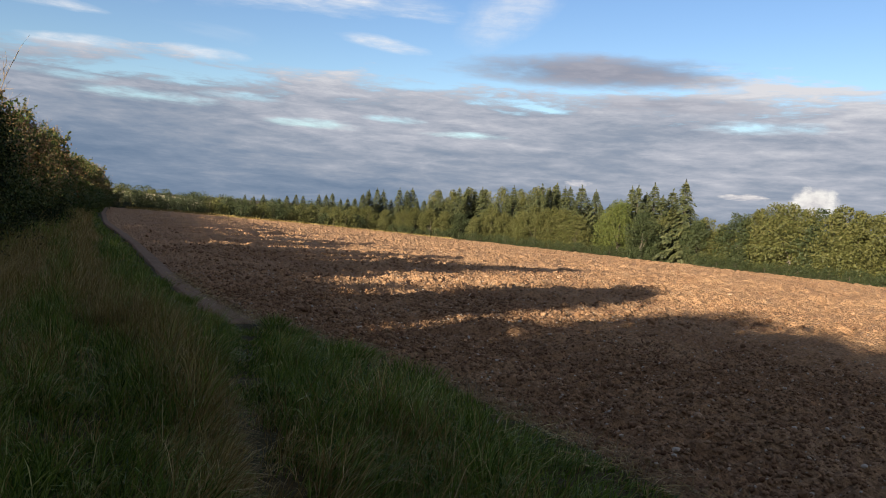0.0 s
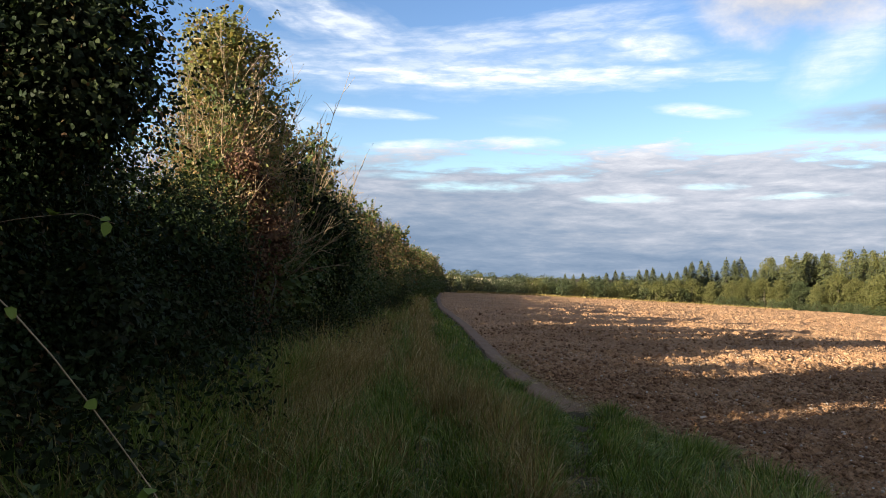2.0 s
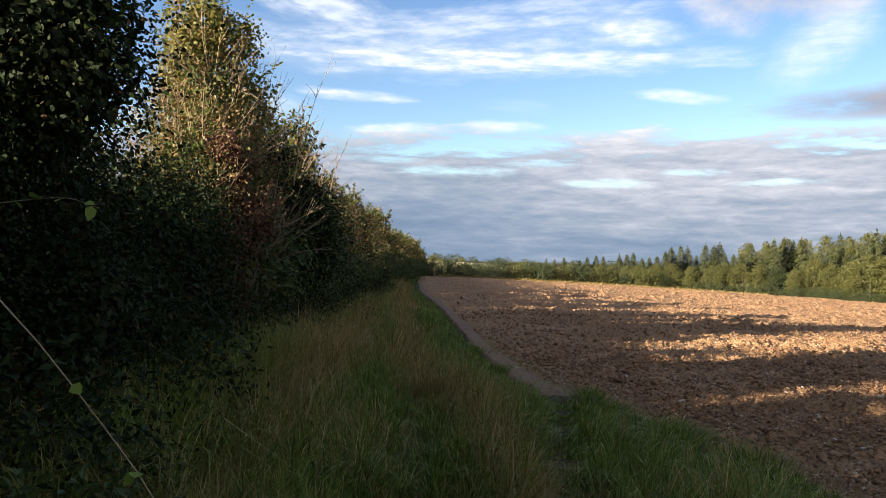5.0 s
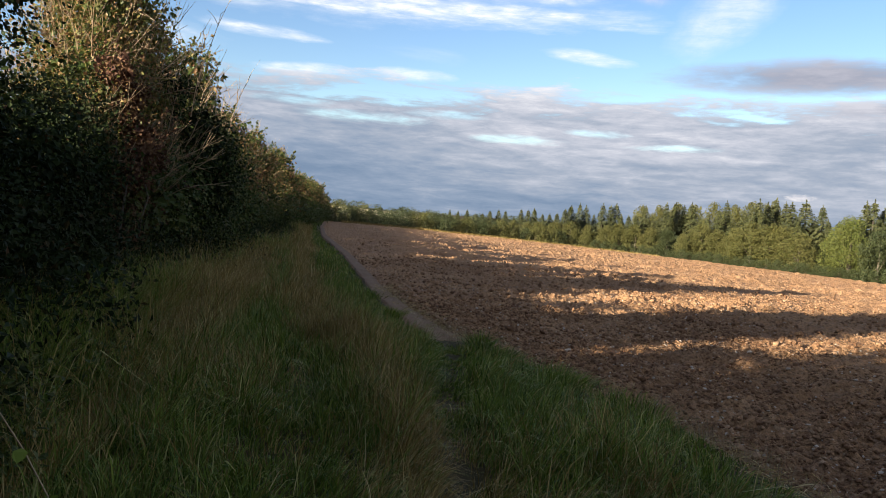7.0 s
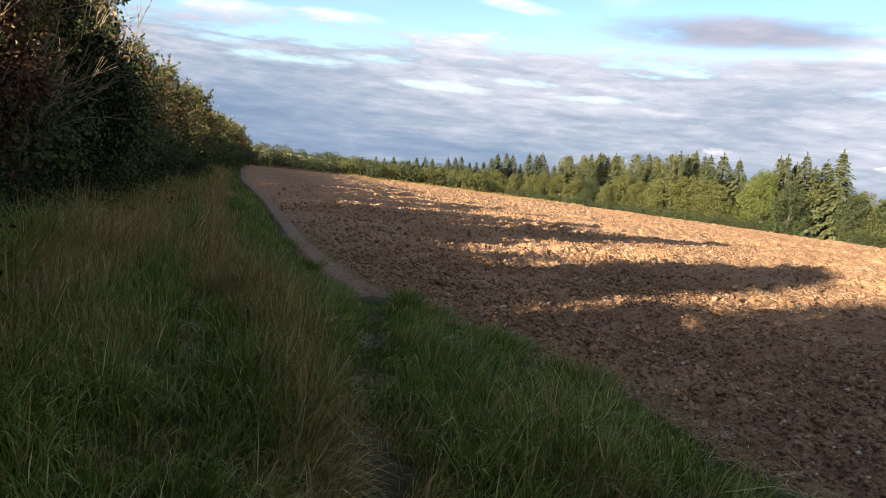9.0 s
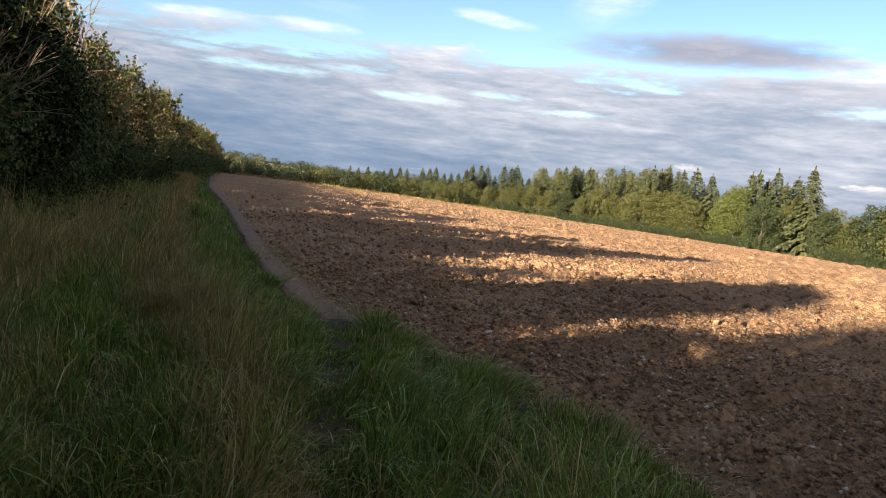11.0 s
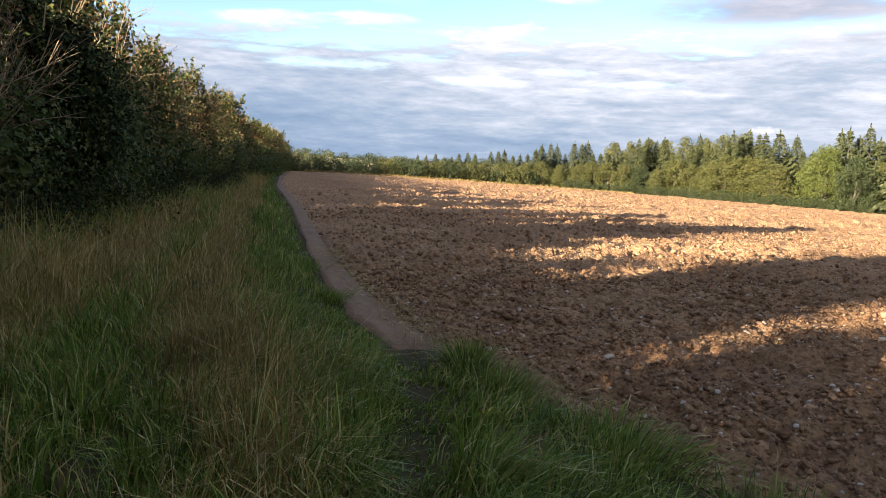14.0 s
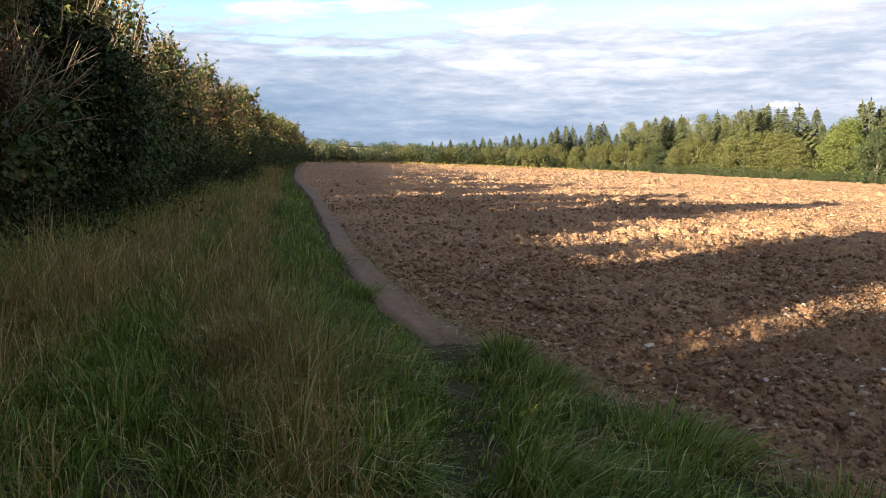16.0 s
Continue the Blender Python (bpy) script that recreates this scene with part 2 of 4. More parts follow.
SOIL = earth_mat("ploughed_soil", [(0.3, (0.250, 0.130, 0.062)), (0.55, (0.355, 0.199, 0.097)), (0.75, (0.445, 0.268, 0.139))],
                 [(0.34, (0.40, 0.37, 0.35)), (0.52, (0.97, 0.97, 0.97)), (0.72, (1.35, 1.33, 1.3))], 0.35, 20.0, bump=1.0, dist=0.06, speck=(16.0, 0.19, (0.50, 0.44, 0.36)), lumps=(3.2, 0.13))
DIRT = earth_mat("trodden_dirt", [(0.3, (0.178, 0.104, 0.058)), (0.7, (0.248, 0.152, 0.088))], [(0.3, (0.7, 0.68, 0.66)), (0.7, (1, 1, 1))], 1.2, 22.0, bump=0.4, dist=0.015,
                 speck=(30.0, 0.12, (0.45, 0.40, 0.33)))
TURF = earth_mat("turf_thatch", [(0.35, (0.036, 0.035, 0.010)), (0.65, (0.094, 0.062, 0.023))], [(0.3, (0.5, 0.5, 0.45)), (0.7, (1, 1, 1))], 0.5, 30.0, bump=0.6, dist=0.03)
STUBBLE = earth_mat("far_stubble", [(0.3, (0.42, 0.33, 0.19)), (0.7, (0.52, 0.42, 0.26))], [(0.3, (0.85, 0.85, 0.85)), (0.7, (1, 1, 1))], 0.02, 0.3, bump=0.0)
FLINT = earth_mat("pale_flint", [(0.35, (0.36, 0.27, 0.19)), (0.65, (0.55, 0.46, 0.35))], [(0.3, (0.7, 0.7, 0.7)), (0.7, (1, 1, 1))], 6.0, 60.0, 0.95, bump=0.3, dist=0.004)
BARK = earth_mat("grey_brown_bark", [(0.3, (0.09, 0.07, 0.05)), (0.7, (0.17, 0.14, 0.11))], [(0.3, (0.5, 0.5, 0.5)), (0.7, (1, 1, 1))], 2.0, 25.0, 0.9, bump=0.8, dist=0.01)
DEAD = earth_mat("dry_stem", [(0.3, (0.27, 0.185, 0.105)), (0.7, (0.40, 0.29, 0.18))], [(0.3, (0.7, 0.7, 0.7)), (0.7, (1, 1, 1))], 3.0, 40.0, 0.85, bump=0.2, dist=0.003)

GREEN_BLADE = leaf_mat("green_grass", [(0.0, (0.026, 0.054, 0.005)), (0.45, (0.108, 0.152, 0.018)), (0.85, (0.195, 0.232, 0.036)), (0.93, (0.30, 0.30, 0.09)), (1.0, (0.45, 0.40, 0.16))], 0.25, 0.5, 0.35, 1.3, (0.10, 0.14, 0.03), 0.14)
DRY_BLADE = leaf_mat("dry_grass", [(0.0, (0.105, 0.074, 0.016)), (0.5, (0.265, 0.178, 0.050)), (0.85, (0.40, 0.28, 0.10)), (1.0, (0.58, 0.45, 0.22))], 0.2, 0.55, 0.4, 1.0, (0.20, 0.11, 0.04), 0.15)
# near-black leaf tone: the hedge's deep shade is put into the colour
HEDGE_DARK = leaf_mat("shaded_blackthorn_leaf", [(0.0, (0.007, 0.013, 0.004)), (0.6, (0.014, 0.024, 0.006)), (0.93, (0.026, 0.036, 0.009)), (1.0, (0.052, 0.026, 0.010))], 0.12, 0.6, 0.4, 0.8, (0.032, 0.022, 0.012), 0.07)
HEDGE_GREEN = leaf_mat("hawthorn_leaf", [(0.0, (0.022, 0.040, 0.008)), (0.6, (0.055, 0.078, 0.016)), (1.0, (0.105, 0.104, 0.025))], 0.25, 0.5, 0.32, 0.7, (0.15, 0.105, 0.035), 0.2)
HEDGE_BROWN = leaf_mat("turning_leaf", [(0.0, (0.090, 0.046, 0.018)), (0.4, (0.190, 0.112, 0.035)), (0.75, (0.235, 0.165, 0.050)), (1.0, (0.110, 0.130, 0.030))], 0.3, 0.55, 0.6, 0.9, (0.17, 0.062, 0.035))
HEDGE_RUST = leaf_mat("withered_leaf", [(0.0, (0.045, 0.024, 0.015)), (0.5, (0.092, 0.048, 0.027)), (1.0, (0.180, 0.105, 0.050))], 0.2, 0.6, 0.4, 1.4, (0.12, 0.05, 0.035), 0.12)
HEDGE_GOLD = leaf_mat("maple_leaf", [(0.0, (0.065, 0.074, 0.013)), (0.5, (0.130, 0.132, 0.024)), (1.0, (0.230, 0.185, 0.042))], 0.35, 0.5, 0.4, 0.8, (0.24, 0.16, 0.04))
NEEDLE = leaf_mat("spruce_needle", [(0.0, (0.026, 0.032, 0.011)), (0.6, (0.056, 0.061, 0.020)), (1.0, (0.092, 0.089, 0.030))], 0.14, 0.6, 0.35, 0.15, (0.085, 0.075, 0.030))
BROADLEAF = leaf_mat("woodland_leaf", [(0.0, (0.050, 0.053, 0.012)), (0.6, (0.080, 0.080, 0.019)), (1.0, (0.112, 0.100, 0.027))], 0.22, 0.6, 0.4, 0.12, (0.125, 0.105, 0.030))
# oak leaf in two tones, with sunlight or shade put into the colour
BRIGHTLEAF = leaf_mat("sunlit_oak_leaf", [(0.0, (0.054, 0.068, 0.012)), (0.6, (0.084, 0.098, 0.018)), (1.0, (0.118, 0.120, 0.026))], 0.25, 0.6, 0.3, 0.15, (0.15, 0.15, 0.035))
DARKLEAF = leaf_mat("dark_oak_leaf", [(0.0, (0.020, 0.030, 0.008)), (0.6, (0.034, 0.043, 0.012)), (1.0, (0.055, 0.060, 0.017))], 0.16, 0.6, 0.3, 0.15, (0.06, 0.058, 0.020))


def clod_mat():
    """Clods of earth, each of its own tone."""
    m, nt = node_mat("earth_clod")
    geo = nt.nodes.new("ShaderNodeNewGeometry")
    col = ramp_node(nt, geo.outputs["Random Per Island"], [(0.0, (0.150, 0.074, 0.036)), (0.5, (0.255, 0.140, 0.071)), (0.95, (0.345, 0.205, 0.110)), (1.0, (0.40, 0.26, 0.155))])
    f = noise_node(nt, 30.0, 6.0, 0.7)
    col = mix_col(nt, 1.0, col, ramp_node(nt, f, [(0.3, (0.5, 0.48, 0.46)), (0.6, (1, 1, 1))]), "MULTIPLY")
    p = nt.nodes.new("ShaderNodeBsdfPrincipled")
    p.inputs["Roughness"].default_value, p.inputs["Specular IOR Level"].default_value = 0.95, 0.15
    nt.links.new(col, p.inputs["Base Color"])
    b = nt.nodes.new("ShaderNodeBump")
    b.inputs["Strength"].default_value, b.inputs["Distance"].default_value = 0.8, 0.02
    nt.links.new(f, b.inputs["Height"])
    nt.links.new(b.outputs[0], p.inputs["Normal"])
    out = nt.nodes.new("ShaderNodeOutputMaterial")
    nt.links.new(p.outputs[0], out.inputs[0])
    return m


CLOD = clod_mat()


# ---- mesh helpers ----
def np_mesh(name, verts, faces, mat, smooth=False):
    """A mesh from an (n, 3) array and an (m, k) array of face corners."""
    verts, faces = np.asarray(verts, np.float32).reshape(-1, 3), np.asarray(faces, np.int32)
    me = bpy.data.meshes.new(name)
    k = faces.shape[1]
    me.vertices.add(len(verts))
    me.vertices.foreach_set("co", verts.ravel())
    me.loops.add(faces.size)
    me.loops.foreach_set("vertex_index", faces.ravel())
    me.polygons.add(len(faces))
    me.polygons.foreach_set("loop_start", np.arange(0, faces.size, k, dtype=np.int32))
    me.polygons.foreach_set("use_smooth", np.full(len(faces), smooth))
    me.update(calc_edges=True)
    me.materials.append(mat)
    return me


def part(name, me, parent, label=""):
    ob = new(name, me)
    ob.parent = parent
    return tagged(ob, label)


def unit(v):
    return v / (np.linalg.norm(v, axis=-1, keepdims=True) + 1e-9)


def hash2(ix, iy, seed):
    h = (ix.astype(np.int64) * 374761393 + iy.astype(np.int64) * 668265263 + seed * 974634777) & 0xFFFFFFFF
    h = ((h ^ (h >> 13)) * 1274126177) & 0xFFFFFFFF
    return ((h ^ (h >> 16)) & 0xFFFFFF) / float(0xFFFFFF)


def vnoise(x, y, seed=0):
    """Smooth value noise, 0 to 1, one lump a metre."""
    ix, iy = np.floor(x), np.floor(y)
    fx, fy = x - ix, y - iy
    fx, fy = fx * fx * (3 - 2 * fx), fy * fy * (3 - 2 * fy)
    a, b = hash2(ix, iy, seed), hash2(ix + 1, iy, seed)
    c, d = hash2(ix, iy + 1, seed), hash2(ix + 1, iy + 1, seed)
    return (a * (1 - fx) + b * fx) * (1 - fy) + (c * (1 - fx) + d * fx) * fy


def fbm(x, y, seed=0, octaves=4):
    return sum(vnoise(x * 2 ** o, y * 2 ** o, seed + o) * 0.5 ** o for o in range(octaves)) / (2 - 0.5 ** (octaves - 1))


def clod_relief(x, y, cell, seed):
    """Height 0 to 1 of rounded lumps strewn one to a cell, of uneven size."""
    u, v = x / cell, y / cell
    ix, iy = np.floor(u), np.floor(v)
    best = np.zeros_like(u)
    for ox in (-1, 0, 1):
        for oy in (-1, 0, 1):
            jx, jy = ix + ox, iy + oy
            px, py = jx + 0.15 + 0.7 * hash2(jx, jy, seed), jy + 0.15 + 0.7 * hash2(jx, jy, seed + 1)
            r = 0.30 + 0.45 * hash2(jx, jy, seed + 2)
            a = hash2(jx, jy, seed + 3) * np.pi
            ex, ey = u - px, v - py
            q = ((ex * np.cos(a) + ey * np.sin(a)) ** 2 + 1.9 * (ey * np.cos(a) - ex * np.sin(a)) ** 2) / (r * r)
            best = np.maximum(best, np.sqrt(np.clip(1 - q, 0, 1)) * r * 1.35)
    return best


def tube(points, radii, sides=6):
    """Vertices and quads of a tapered tube through the points."""
    pts = np.asarray(points, float)
    d = unit(np.gradient(pts, axis=0))
    ref = np.where(np.abs(d[:, 2:3]) > 0.9, np.array([[1.0, 0, 0]]), np.array([[0, 0, 1.0]]))
    a = unit(np.cross(d, ref))
    b = np.cross(d, a)
    th = np.linspace(0, 2 * np.pi, sides, endpoint=False)
    v = pts[:, None] + np.asarray(radii)[:, None, None] * (a[:, None] * np.cos(th)[None, :, None] + b[:, None] * np.sin(th)[None, :, None])
    n = len(pts)
    i, j = np.meshgrid(np.arange(n - 1), np.arange(sides), indexing="ij")
    k = (j + 1) % sides
    f = np.stack([i * sides + j, i * sides + k, (i + 1) * sides + k, (i + 1) * sides + j], -1).reshape(-1, 4)
    return v.reshape(-1, 3), f


def join_tubes(tubes):
    vs, fs, n = [], [], 0
    for v, f in tubes:
        vs.append(v)
        fs.append(f + n)
        n += len(v)
    return np.concatenate(vs), np.concatenate(fs)


def leaves_at(p, axis, normal, length, width, fold=0.12, oval=False):
    """Folded pointed leaves: a quad each, from base over both sides to the tip."""
    axis = unit(axis)
    sidew = unit(np.cross(normal, axis))
    nrm = np.cross(axis, sidew)
    L, W = np.asarray(length)[:, None], np.asarray(width)[:, None]
    if oval:
        low, high = p + axis * L * 0.28 + nrm * W * 0.1, p + axis * L * 0.66 + nrm * W * 0.08
        v = np.stack([p, low + sidew * W * 0.9, high + sidew * W * 0.75, p + axis * L - nrm * L * 0.06, high - sidew * W * 0.75, low - sidew * W * 0.9], 1)
        return v.reshape(-1, 3), np.arange(len(p) * 6).reshape(-1, 6)
    mid = p + axis * L * 0.45 + nrm * W * fold * 2
    v = np.stack([p, mid + sidew * W, p + axis * L - nrm * L * 0.12, mid - sidew * W], 1)
    return v.reshape(-1, 3), np.arange(len(p) * 4).reshape(-1, 4)


def leaf_cloud(rng, lobes, count, length, aspect=0.36, depth=0.45, ragged=0.25, droop=0.35, order=1.0, oval=False):
    """Leaves over and inside a cluster of ellipsoid lobes (cx, cy, cz, rx, ry, rz)."""
    lobes = np.asarray(lobes, float)
    area = (lobes[:, 3] * lobes[:, 4] + lobes[:, 3] * lobes[:, 5] + lobes[:, 4] * lobes[:, 5])
    which = rng.choice(len(lobes), count, p=area / area.sum())
    d = unit(rng.normal(size=(count, 3)))
    c, r = lobes[which, :3], lobes[which, 3:]
    lump = fbm(d[:, 0] * 2.3 + which * 7.1, d[:, 1] * 2.3 + d[:, 2] * 3.1, 31, 3)
    rad = (1 - depth * rng.random(count) ** 1.8) * (1 + ragged * (lump - 0.5) * 2 + ragged * 0.35 * rng.normal(size=count))
    p = c + d * r * rad[:, None]
    outward = unit(d / r)
    axis = outward * 0.5 + rng.normal(size=(count, 3)) * 0.6 + np.array([0, 0, -droop])
    normal = outward * order + rng.normal(size=(count, 3)) * 0.55 + np.array([0, 0, 0.35])
    L = length * rng.uniform(0.6, 1.35, count)
    return leaves_at(p, axis, normal, L, L * aspect, 0.12, oval)


# ---- the lie of the land ----
def soft(u, k=6.0):
    return (u + np.sqrt(u * u + k * k)) / 2


def land(x, y):
    """Height of the ground: level at the track, falling away over the field, rising again far off."""
    x, y = np.asarray(x, float), np.asarray(y, float)
    xr = np.clip(x, -60, 170)
    z = -0.0088 * soft(np.clip(y, -60, 170) - 5) - 0.043 * soft(xr - 3) + 0.19
    r = np.hypot(x, y)
    dip = np.clip((r - 170) / 250, 0, 1)
    rise = np.clip((r - 420) / 600, 0, 1)
    z = z - 7.0 * dip * dip * (3 - 2 * dip) * np.clip((y + 200) / 300, 0, 1) + 13.0 * rise * rise * (3 - 2 * rise)
    return z + 10.0 * np.exp(-((x - 30) / 90) ** 2 - ((y - 440) / 70) ** 2)


EDGE_Y = np.array([-60, -10, -1, 2, 3.6, 5.2, 6.5, 9, 11.5, 16, 22, 32, 45, 70, 112, 150.0])
EDGE_X = np.array([3.0, 2.7, 2.45, 2.3, 1.85, 1.33, 1.08, 0.90, 0.82, 0.80, 0.78, 0.56, 0.28, 0.5, 1.6, 3.0])
PATH_Y = np.array([4.9, 5.4, 6.5, 8.3, 11.5, 16, 22, 32, 42, 70, 112.0])
PATH_X = np.array([1.10, 0.93, 0.76, 0.63, 0.54, 0.52, 0.50, 0.28, 0.0, 0.22, 1.3])


def field_edge(y):
    return np.interp(y, EDGE_Y, EDGE_X)


def steps(start, end, fine, ratio, origin, most=1e9):
    out, v = [start], start
    while v < end:
        v += min(most, max(fine, ratio * abs(v - origin)))
        out.append(v)
    return np.array(out)


def sheet_mesh(name, xs, ys, height, mat, xmap=None, smooth=True):
    X, Y = np.meshgrid(xs, ys, indexing="ij")
    if xmap is not None:
        X = xmap(X, Y)
    Z = height(X, Y)
    n, m = X.shape
    i, j = np.meshgrid(np.arange(n - 1), np.arange(m - 1), indexing="ij")
    f = np.stack([i * m + j, (i + 1) * m + j, (i + 1) * m + j + 1, i * m + j + 1], -1).reshape(-1, 4)
    return np_mesh(name, np.stack([X, Y, Z], -1), f, mat, smooth)


# ---- ground, field, dirt path ----
def ground_height(x, y):
    inside = np.clip((x - field_edge(y) - 0.1) / 0.4, 0, 1) * (x < 120) * (y < 160) * (y > -70)
    rut = -0.05 * np.exp(-((x + 0.55 - 0.02 * y) / 0.28) ** 2) * (np.abs(y) < 60)
    return land(x, y) - 0.16 * inside + rut + 0.05 * (fbm(x * 1.3, y * 1.3, 5) - 0.5) * (np.hypot(x, y) < 150)


gx = np.concatenate([-steps(4, 2600, 0.3, 0.09, 2)[::-1], np.arange(-3.75, 4, 0.25), steps(4, 2600, 0.3, 0.09, 2)])
gy = np.concatenate([-steps(8, 2600, 0.5, 0.09, 0)[::-1], np.arange(-7.75, 20, 0.25), steps(20, 2600, 0.3, 0.06, 14)])
ground = new("ground", sheet_mesh("ground", gx, gy, ground_height, TURF))
tagged(ground, "rough grassy ground of brown thatch between hedge and field", "ground", kind="structure")


def soil_height(x, y):
    s = x - field_edge(y)
    fade = np.clip(s / 0.35, 0, 1)
    wx, wy = x + 0.10 * fbm(x * 4, y * 4, 3), y + 0.10 * fbm(x * 4, y * 4, 4)
    rough_patch = np.clip(fbm(x * 0.45, y * 0.45, 61, 3) * 2.6 - 0.7, 0.15, 1.2) * np.clip(s / 3.0, 0.25, 1)
    h = 0.17 * clod_relief(wx, wy, 0.48, 11) * rough_patch + 0.30 * (clod_relief(wx, wy, 0.95, 13) - 0.25) * np.clip((s - 9) / 20, 0, 1)
    h = np.maximum(h, 0.085 * clod_relief(wx, wy, 0.24, 21)) + 0.05 * clod_relief(wx, wy, 0.115, 41)
    h = h + 0.03 * (fbm(x * 9, y * 9, 91, 3) - 0.5) + 0.05 * (fbm(x * 0.8, y * 0.8, 71) - 0.5) + 0.02 * np.sin((y * 0.25 + x + 0.5 * fbm(x * 0.4, y * 0.4, 77, 2)) * 2 * np.pi / 1.9)
    return land(x, y) - 0.02 + fade * h


sx = steps(0.0, 100, 0.048, 0.0105, 0, 0.46)
sy = np.concatenate([np.arange(-45, -6, 0.5), np.arange(-6, -1.2, 0.16), steps(-1.2, 140, 0.048, 0.0105, -2.5, 0.5)])
field = new("ploughed_field", sheet_mesh("ploughed_field", sx, sy, soil_height, SOIL, lambda X, Y: X + field_edge(Y), False))
tagged(field, "ploughed field of cloddy brown soil with pale flints", "field", kind="structure")


def path_height(x, y):
    mid = (x - np.interp(y, PATH_Y, PATH_X)) / (field_edge(y) + 0.04 - np.interp(y, PATH_Y, PATH_X))
    return land(x, y) + 0.03 - 0.10 * np.clip((5.6 - y) / 0.7, 0, 1) - 0.06 * np.clip(0.12 - mid, 0, 0.12) / 0.12 + 0.03 * (fbm(x * 2.5, y * 2.5, 15) - 0.5) + 0.012 * clod_relief(x, y, 0.2, 19)


py_ = steps(4.9, 112, 0.07, 0.012, 0)
dirt = new("dirt_path", sheet_mesh("dirt_path", np.linspace(0, 1, 14), py_, path_height, DIRT,
           lambda X, Y: np.interp(Y, PATH_Y, PATH_X) + 0.20 * (fbm(Y * 2.6, Y * 0 + 3, 9) - 0.5) * np.clip((X * -1.4 + 1), 0, 1) + X * (field_edge(Y) + 0.04 - np.interp(Y, PATH_Y, PATH_X))))
tagged(dirt, "narrow trodden bare dirt path beside the field", "path", kind="structure")


# ---- the hedge along the track ----
def stem_tubes(rng, base_r, height, spread, count, r0):
    out = []
    for _ in range(count):
        a, b = rng.uniform(0, 2 * np.pi, 2)
        foot = np.array([np.cos(a), np.sin(a), 0]) * base_r * rng.random()
        tip = foot + np.array([np.cos(b) * spread * rng.uniform(0.3, 1), np.sin(b) * spread * rng.uniform(0.3, 1), height * rng.uniform(0.7, 1.0)])
        t = np.linspace(0, 1, 6)[:, None]
        bend = rng.normal(size=3) * 0.18 * height * np.array([1, 1, 0.2])
        pts = foot + (tip - foot) * t + bend * (t * (1 - t)) + rng.normal(size=(6, 3)) * 0.03
        pts[0, 2] = -0.12
        out.append(tube(pts, np.linspace(r0, r0 * 0.2, 6) * rng.uniform(0.6, 1.2), 5))
    return out


def shrub_lobes(rng, height, radius, count, slim=0.55):
    lobes = []
    for k in range(count):
        h = (k + 0.6) / count
        a = rng.uniform(0, 2 * np.pi)
        taper = 1.0 - slim * max(0.0, h - 0.45) / 0.55
        taper *= min(1.0, 0.72 + 0.28 * h / 0.35)
        off = radius * 0.58 * taper * rng.uniform(0.5, 1.1)
        r = radius * rng.uniform(0.42, 0.62) * taper
        lobes.append((np.cos(a) * off, np.sin(a) * off, max(0.14 * height + r * 0.55, h * height - r * 0.6), r, r, r * rng.uniform(0.8, 1.25)))
    return lobes


